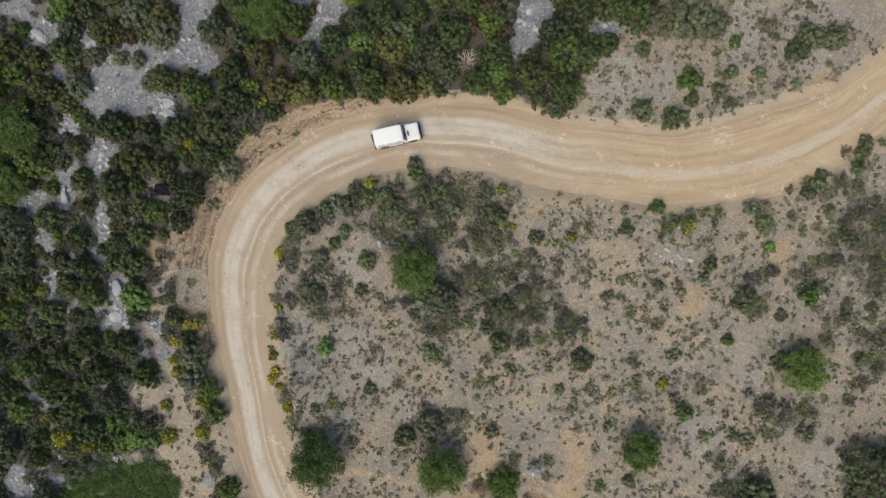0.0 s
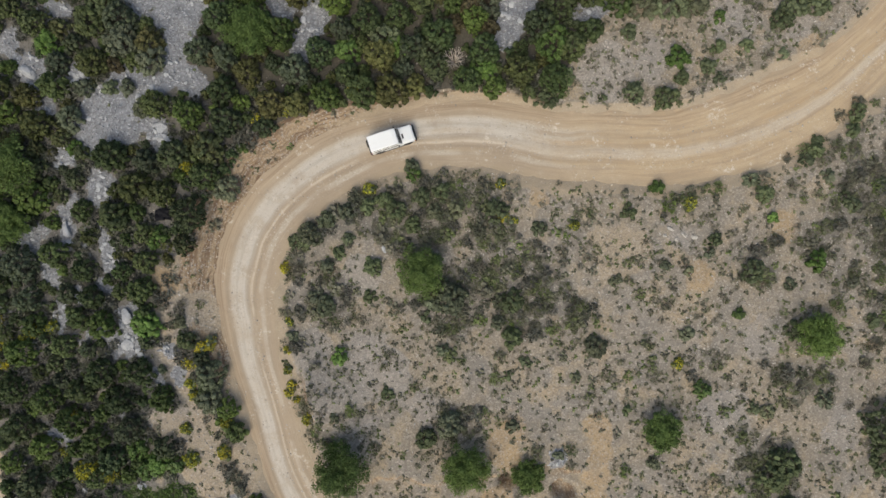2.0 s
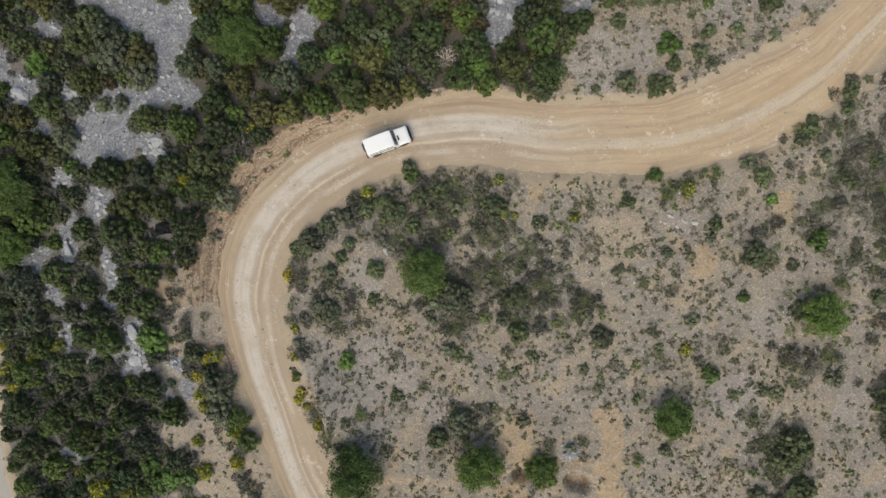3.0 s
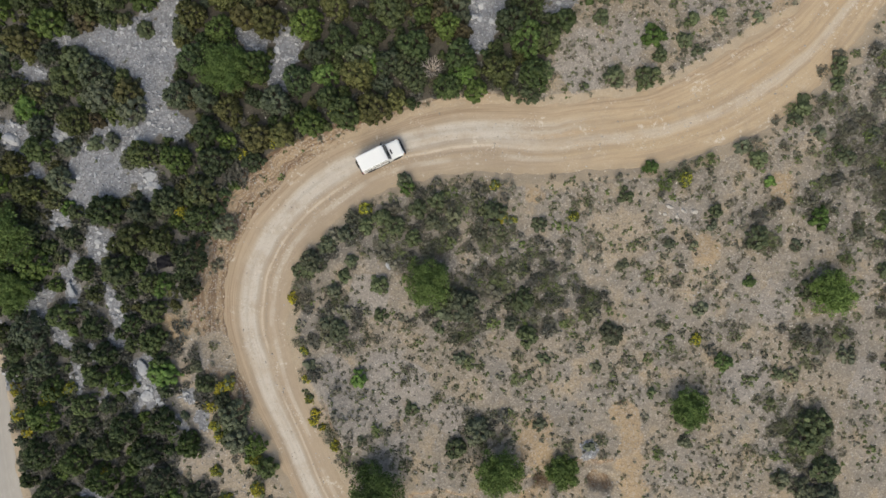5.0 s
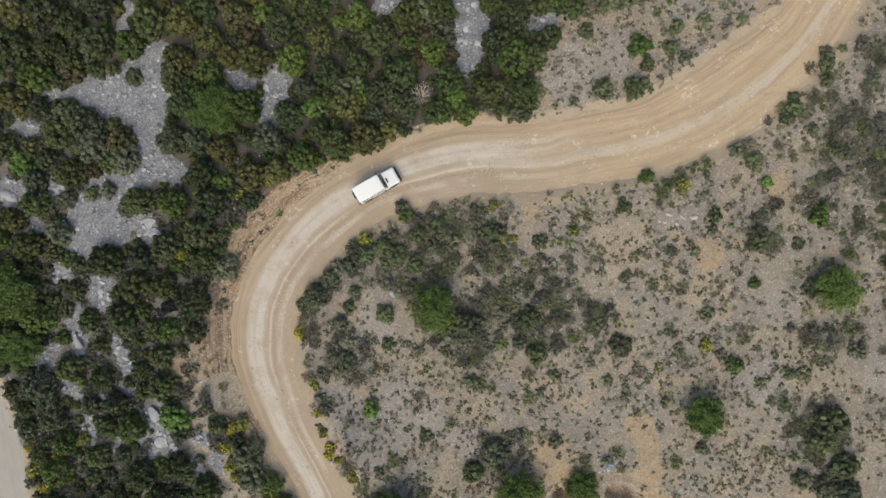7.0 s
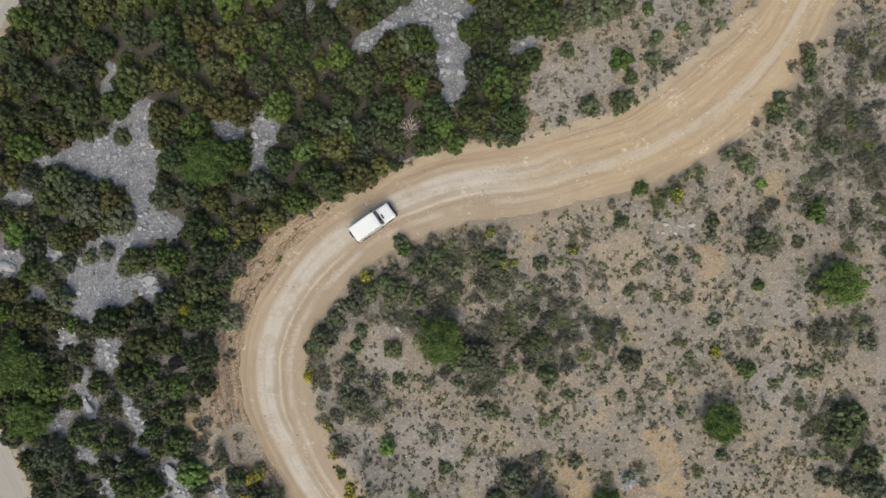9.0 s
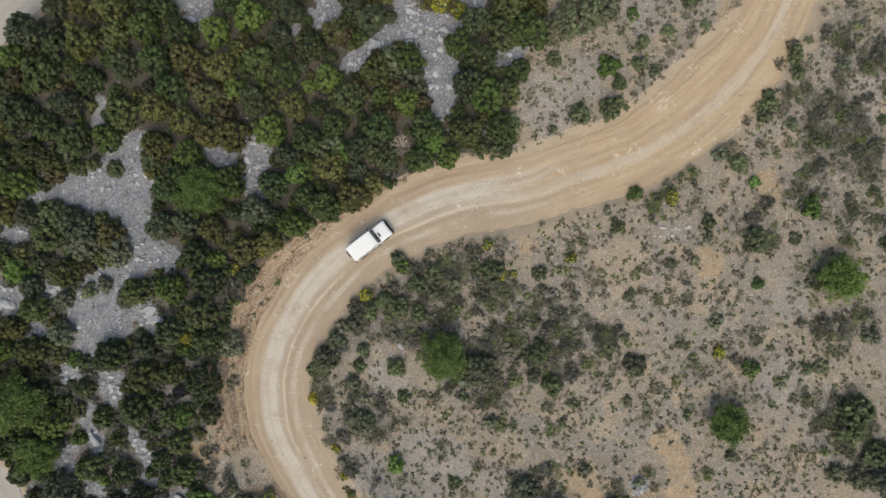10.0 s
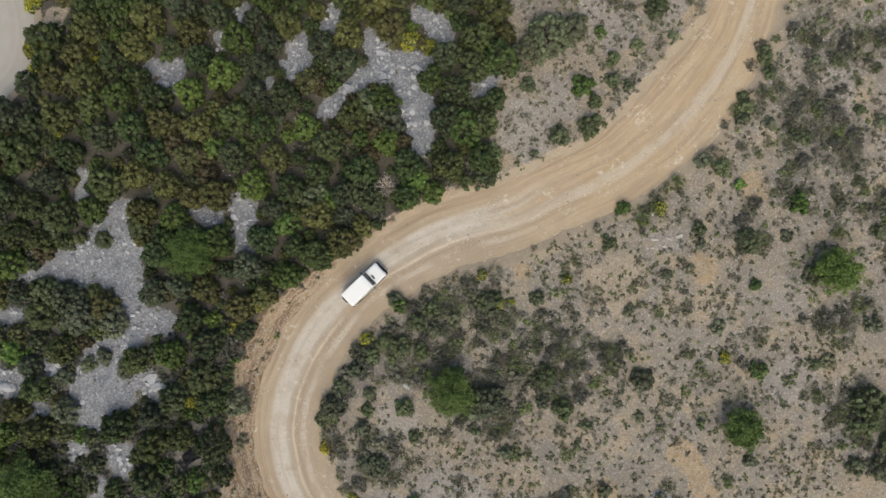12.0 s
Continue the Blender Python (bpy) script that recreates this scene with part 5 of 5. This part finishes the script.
def stones(name, gap, want, top, mat, label, seed, skew=3.0, box=(-58, 60, -34, 62)):
    r = np.random.default_rng(seed)
    x, y = scatter(*box, gap, r)
    z, q, q2, d, soil, bare = survey(x, y)
    keep = (r.uniform(0, 1, len(x)) < want(x, y, q, q2, d, soil)) & in_sight(x, y)
    x, y, z = x[keep], y[keep], z[keep]
    pick = np.minimum((r.beta(1.0, skew, len(x)) * 7).astype(int), top)
    mass(name, stone_protos, [(x[i], y[i], z[i], r.uniform(0, 6.28), r.uniform(0.8, 1.25), 0, pick[i]) for i in range(len(x))], mat, label, "stones")


stones("limestone_rubble", 0.36, lambda x, y, q, q2, d, s: 0.8 * s["rock"] * (q > 0.2), 6, LIME, "grey limestone rubble lying on bare rock", 61, 1.7)
stones("loose_stones", 0.42, lambda x, y, q, q2, d, s: ((0.17 + 0.5 * s["gravel"] + 0.2 * s["brush"] + 0.45 * np.clip(fbm(x, y, 6, 141) * 3, 0, 1)) * (1 - 0.75 * s["dense"]) * (1 - s["rock"])) * (q > 0.3) * (q2 > 0.3), 4, PALE, "loose pale stones scattered over dry soil", 62)
stones("verge_stones", 0.34, lambda x, y, q, q2, d, s: np.where(d > 0, 0.12, 0.30) * ((q > -0.1) & (q < 1.0)) + 0.05 * s["red"] + 0.2 * ((q2 > -0.1) & (q2 < 0.8)), 3, BUFF, "small buff stones along the edges of the road", 63)


def road_stones():
    """Pale stones bedded in the road, thickest down its middle."""
    r = np.random.default_rng(64)
    pts, half, tang, along = ROAD_LINE
    rows = []
    for k in range(1100):
        i = r.integers(60, len(pts) - 40)
        u = r.normal(-0.12, 0.28) if r.uniform() < 0.6 else r.uniform(-1, 1)
        x, y = pts[i, 0] - tang[i, 1] * u * half[i], pts[i, 1] + tang[i, 0] * u * half[i]
        rows.append((x, y, -0.01, r.uniform(0, 6.28), r.uniform(0.7, 1.2), 0, min(4, int(r.beta(1, 4) * 7))))
    mass("road_stones", stone_protos, rows, PALE, "pale stones bedded in the dirt road", "stones")


road_stones()

for k, (x, y, radius, longer) in enumerate(BOULDERS):
    bm = stone(np.random.default_rng(300 + k), radius, 0.55, 3)
    me = bpy.data.meshes.new("boulder")
    bm.to_mesh(me), bm.free()
    me.materials.append(BLOCK if k < 16 else PALE)
    ob = tagged(new("boulder", me), "weathered pale limestone boulder half sunk in the ground", "boulder", "boulders")
    ob.matrix_basis = pose(x, y, height(x, y) + radius * 0.1, 0, 0, 100 + k * 33 % 60) @ Matrix.Diagonal((longer, 1, 1, 1))


# larger loose blocks on the bare rock
block_rng = np.random.default_rng(67)
block_meshes = []
for k in range(6):
    bm = stone(block_rng, 0.3, 0.55, 2)
    me = bpy.data.meshes.new("limestone_block")
    bm.to_mesh(me), bm.free()
    me.materials.append(BLOCK)
    block_meshes.append(me)
for k, (ax, ay, bx, by, r) in enumerate(ROCKS * 4):
    if r < 0.6:
        continue
    u, side = block_rng.uniform(0, 1), block_rng.normal(0, 0.5, 2) * r
    x, y = ax + (bx - ax) * u + side[0], ay + (by - ay) * u + side[1]
    ob = tagged(new("limestone_block", block_meshes[k % 6]), "loose broken block of pale grey limestone", "rock", "loose blocks on the rock")
    ob.matrix_basis = pose(x, y, height(x, y) + 0.03, block_rng.uniform(-12, 12), block_rng.uniform(-12, 12), block_rng.uniform(0, 360)) @ Matrix.Diagonal((*block_rng.uniform(0.5, 1.4, 2), block_rng.uniform(0.7, 1.1), 1))


# ---------------------------------------------------------------- dead bush of bleached branches
def dead_bush(x, y, radius):
    r = np.random.default_rng(77)
    root = tagged(new("dead_bush"), "leafless dead bush with pale bleached branches", "dead bush")
    for k in range(9):
        ang = k * 0.7 + r.uniform(-0.2, 0.2)
        out = np.array([math.cos(ang), math.sin(ang), 0]) * radius * r.uniform(0.7, 1.1)
        main = [(out * u + [0, 0, 1.9 * u ** 0.6] + r.normal(0, 0.03, 3), 0.06 * (1.15 - u)) for u in (0, 0.3, 0.6, 1)]
        twigs = [main]
        for u in (1, 2):
            for side in (-1, 1):
                b = main[u][0]
                t = out * 0.35 + np.array([-out[1], out[0], 0]) * 0.3 * side
                twigs.append([(b, 0.03), (b + t * 0.6 + [0, 0, 0.15], 0.022), (b + t + [0, 0, 0.3], 0.010)])
        new("branch", mesh_of("branch", *tubes(twigs), DEADWOOD, True)).parent = root
    return put_at(root, x, y)


dead_bush(1.8, 18.2, 1.15)



def plastic_sheet(x, y):
    """A crumpled sheet of black plastic caught between the bushes."""
    r = np.random.default_rng(88)
    n = 15
    u, v = np.meshgrid(np.linspace(-0.8, 0.8, n), np.linspace(-0.6, 0.6, n))
    u, v = u.ravel(), v.ravel()
    px, py = u + r.normal(0, 0.03, n * n) + 0.2 * v * v, v + r.normal(0, 0.03, n * n) - 0.25 * u * u
    top = survey(px + x, py + y)[0] + 0.32 + fbm(u * 3, v * 3, 1.0, 181) * 0.35
    i = (np.arange(n - 1)[:, None] * n + np.arange(n - 1)[None]).ravel()
    faces = np.stack([i, i + 1, i + n + 1, i + n], 1)
    under = np.stack([px, py, top - 0.012], 1)
    both = np.concatenate([np.stack([px, py, top], 1), under])
    sheet = mesh_of("plastic_sheet", both + [x, y, 0], np.concatenate([faces, faces[:, ::-1] + n * n]), plain("black_plastic_film", (0.010, 0.010, 0.013), 0.62, wear=0.3, gloss=0.12), True)
    return tagged(new("plastic_sheet", sheet), "crumpled black plastic sheet lying among the bushes", "litter")


plastic_sheet(-29.1, 5.3)

# ---------------------------------------------------------------- white off-road vehicle on the bend
WHITE = plain("white_paint", (0.80, 0.80, 0.79), 0.35, wear=0.08)
BLACK = plain("black_plastic", (0.025, 0.025, 0.027), 0.6, wear=0.2)
RUBBER = plain("dusty_rubber", (0.05, 0.045, 0.04), 0.85, wear=0.4)
STEEL = plain("grey_steel", (0.45, 0.45, 0.46), 0.4, 0.8)
RED = plain("red_lens", (0.40, 0.02, 0.02), 0.25)
CLEAR = plain("clear_lens", (0.75, 0.75, 0.72), 0.15)
AMBER = plain("amber_lens", (0.55, 0.20, 0.02), 0.25)


def tinted_glass():
    m = Nodes("tinted_glass")
    return m.done(m.mix(m.noise(2.0), (0.012, 0.015, 0.018), (0.03, 0.035, 0.04)), 0.06, Specular_IOR_Level=0.6)


GLASS = tinted_glass()


def loft(sections, bevel=0.0):
    """A closed body through cross sections, each a ring of places in the same order."""
    bm = bmesh.new()
    rings = [[bm.verts.new(p) for p in ring] for ring in sections]
    n = len(rings[0])
    for a, b in zip(rings, rings[1:]):
        for k in range(n):
            bm.faces.new((a[k], a[(k + 1) % n], b[(k + 1) % n], b[k]))
    bm.faces.new(rings[0][::-1]), bm.faces.new(rings[-1])
    bmesh.ops.recalc_face_normals(bm, faces=bm.faces)
    if bevel:
        bmesh.ops.bevel(bm, geom=[e for e in bm.edges if e.calc_face_angle(0) > 0.5], offset=bevel, segments=2, affect="EDGES")
    return bm


def block(x0, x1, y0, y1, z0, z1, bevel=0.02):
    return loft([[(x, y0, z0), (x, y1, z0), (x, y1, z1), (x, y0, z1)] for x in (x0, x1)], bevel)


def across(x, half, z0, z1, inset=0.0):
    """A cross section of bodywork at x: upright sides that lean in by inset at the top."""
    return [(x, -half, z0), (x, half, z0), (x, half - inset * 0.2, z0 + (z1 - z0) * 0.6), (x, half - inset, z1), (x, -half + inset, z1), (x, -half + inset * 0.2, z0 + (z1 - z0) * 0.6)]


def wheel(car, x, y):
    bm = bmesh.new()
    ring = [(0.37, -0.09), (0.39, -0.06), (0.39, 0.06), (0.37, 0.09), (0.22, 0.10), (0.22, -0.10)]
    loops = []
    for k in range(28):
        a = 2 * math.pi * k / 28
        loops.append([bm.verts.new((r * math.cos(a), w, r * math.sin(a))) for r, w in ring])
    for a, b in zip(loops, loops[1:] + loops[:1]):
        for k in range(6):
            bm.faces.new((a[k], a[(k + 1) % 6], b[(k + 1) % 6], b[k]))
    bmesh.ops.recalc_face_normals(bm, faces=bm.faces)
    tyre = part("tyre", bm, RUBBER, car)
    tyre.location = (x, y, 0.39)
    bm = bmesh.new()
    bmesh.ops.create_cone(bm, cap_ends=True, segments=24, radius1=0.225, radius2=0.19, depth=0.17, matrix=Matrix.Rotation(math.pi / 2 * (1 if y < 0 else -1), 4, "X"))
    part("rim", bm, STEEL, tyre, "grey steel rim")
    return tyre


def off_roader():
    car = tagged(new("off_road_vehicle"), "white long off-road vehicle with hardtop and bonnet scoop", "car")
    part("body", loft([across(-2.28, 0.80, 0.52, 1.02, 0.03), across(-2.20, 0.86, 0.45, 1.06, 0.03), across(-0.9, 0.875, 0.42, 1.08, 0.03), across(0.75, 0.875, 0.42, 1.08, 0.03), across(2.10, 0.86, 0.48, 0.98, 0.05), across(2.24, 0.80, 0.52, 0.92, 0.06)], 0.03), WHITE, car)
    part("bonnet", loft([across(0.83, 0.80, 0.98, 1.13, 0.06), across(1.5, 0.79, 0.98, 1.11, 0.07), across(2.02, 0.76, 0.96, 1.045, 0.08), across(2.20, 0.72, 0.90, 0.97, 0.08)], 0.025), WHITE, car)
    part("scoop", loft([[(1.04, -0.34, 1.11), (1.04, 0.16, 1.11), (1.04, 0.13, 1.17), (1.04, -0.31, 1.17)], [(1.20, -0.34, 1.09), (1.20, 0.16, 1.09), (1.20, 0.13, 1.17), (1.20, -0.31, 1.17)]], 0.01), BLACK, car, "dark bonnet air scoop")
    part("cab", loft([across(-2.22, 0.84, 1.05, 1.86, 0.10), across(-2.0, 0.85, 1.05, 1.90, 0.10), across(0.50, 0.85, 1.05, 1.86, 0.09), across(0.60, 0.85, 1.05, 1.76, 0.11), across(0.88, 0.84, 1.05, 1.12, 0.02)], 0.02), WHITE, car, "white cab and hardtop sides")
    part("roof", loft([across(-2.26, 0.79, 1.87, 1.915, 0.05), across(-1.2, 0.81, 1.88, 1.955, 0.06), across(0.2, 0.80, 1.87, 1.935, 0.06), across(0.55, 0.77, 1.84, 1.885, 0.06)], 0.015), WHITE, car, "smooth white roof")
    for k in (-0.5, 0.0, 0.5):
        part("roof_rib", block(-2.1, 0.1, k - 0.02, k + 0.02, 1.915, 1.962, 0.008), WHITE, car)
    part("windscreen", loft([[(0.60, -0.72, 1.77), (0.60, 0.72, 1.77), (0.57, 0.72, 1.76), (0.57, -0.72, 1.76)], [(0.905, -0.78, 1.135), (0.905, 0.78, 1.135), (0.86, 0.78, 1.12), (0.86, -0.78, 1.12)]]), GLASS, car, "dark windscreen")
    for s in (-1, 1):
        part("wiper", block(0.89, 0.92, s * 0.35 - 0.28, s * 0.35 + 0.28, 1.135, 1.15, 0.004), BLACK, car)
        for a, b in ((-2.05, -1.22), (-1.14, -0.42), (-0.34, 0.46)):
            low, top = 0.862 * s, 0.792 * s
            part("side_window", loft([[(a, low, 1.18), (b, low, 1.18), (b, low - 0.02 * s, 1.18), (a, low - 0.02 * s, 1.18)], [(a + 0.03, top, 1.76), (b - 0.06, top, 1.76), (b - 0.06, top - 0.02 * s, 1.76), (a + 0.03, top - 0.02 * s, 1.76)]]), GLASS, car, "dark side window")
        mirror = part("mirror", block(0.46, 0.58, 0.86 * s if s > 0 else -1.08, 1.08 if s > 0 else -0.86, 1.16, 1.36, 0.03), BLACK, car)
        part("headlight", block(2.20, 2.265, s * 0.60 - 0.13, s * 0.60 + 0.13, 0.70, 0.88, 0.02), CLEAR, car)
        part("indicator", block(2.16, 2.25, s * 0.79 - 0.05, s * 0.79 + 0.05, 0.72, 0.86, 0.015), AMBER, car)
        part("tail_light", block(-2.33, -2.26, s * 0.76 - 0.06, s * 0.76 + 0.06, 0.66, 0.98, 0.015), RED, car)
        part("sill", block(-0.95, 0.98, 0.84 * s if s > 0 else -0.93, 0.93 if s > 0 else -0.84, 0.38, 0.47, 0.02), BLACK, car)
        for x in (-1.42, 1.42):
            part("wheel_arch", loft([[(x - 0.52, s * 0.87, 0.46), (x + 0.52, s * 0.87, 0.46), (x + 0.52, s * 0.915, 0.46), (x - 0.52, s * 0.915, 0.46)], [(x - 0.44, s * 0.87, 0.80), (x + 0.44, s * 0.87, 0.80), (x + 0.44, s * 0.91, 0.80), (x - 0.44, s * 0.91, 0.80)], [(x - 0.22, s * 0.86, 0.90), (x + 0.22, s * 0.86, 0.90), (x + 0.22, s * 0.90, 0.90), (x - 0.22, s * 0.90, 0.90)]]), BLACK, car)
            wheel(car, x, s * 0.80)
        part("door_handle", block(-0.42, -0.24, 0.87 * s if s > 0 else -0.895, 0.895 if s > 0 else -0.87, 1.00, 1.03, 0.006), BLACK, car)
    part("grille", block(2.21, 2.27, -0.45, 0.45, 0.66, 0.90, 0.015), BLACK, car)
    part("front_bumper", loft([across(2.22, 0.86, 0.44, 0.64), across(2.36, 0.84, 0.46, 0.63), across(2.45, 0.68, 0.48, 0.61)], 0.03), BLACK, car, "black front bumper")
    part("rear_bumper", loft([across(-2.46, 0.78, 0.46, 0.60), across(-2.36, 0.86, 0.44, 0.62), across(-2.24, 0.86, 0.44, 0.62)], 0.03), BLACK, car, "black rear bumper")
    part("rear_window", loft([[(-2.285, -0.62, 1.22), (-2.285, 0.62, 1.22), (-2.235, 0.62, 1.22), (-2.235, -0.62, 1.22)], [(-2.275, -0.58, 1.74), (-2.275, 0.58, 1.74), (-2.225, 0.58, 1.74), (-2.225, -0.58, 1.74)]]), GLASS, car, "dark rear window")
    part("number_plate", block(-2.31, -2.28, -0.26, 0.26, 0.72, 0.84, 0.006), CLEAR, car, "plain pale plate")
    bm = bmesh.new()
    bmesh.ops.create_cone(bm, cap_ends=True, segments=28, radius1=0.37, radius2=0.37, depth=0.20, matrix=Matrix.Translation((-2.40, 0.24, 1.02)) @ Matrix.Rotation(math.pi / 2, 4, "Y"))
    bmesh.ops.bevel(bm, geom=[e for e in bm.edges if e.calc_face_angle(0) > 0.8], offset=0.04, segments=2, affect="EDGES")
    part("spare_wheel", bm, RUBBER, car, "black spare wheel on the rear door")
    part("chassis", block(-2.1, 2.1, -0.5, 0.5, 0.34, 0.46, 0.03), BLACK, car)
    car.matrix_basis = pose(-5.28, 10.87, -0.03, 0, 0, 12.8) @ Matrix.Scale(1.03, 4)
    return car


off_roader()
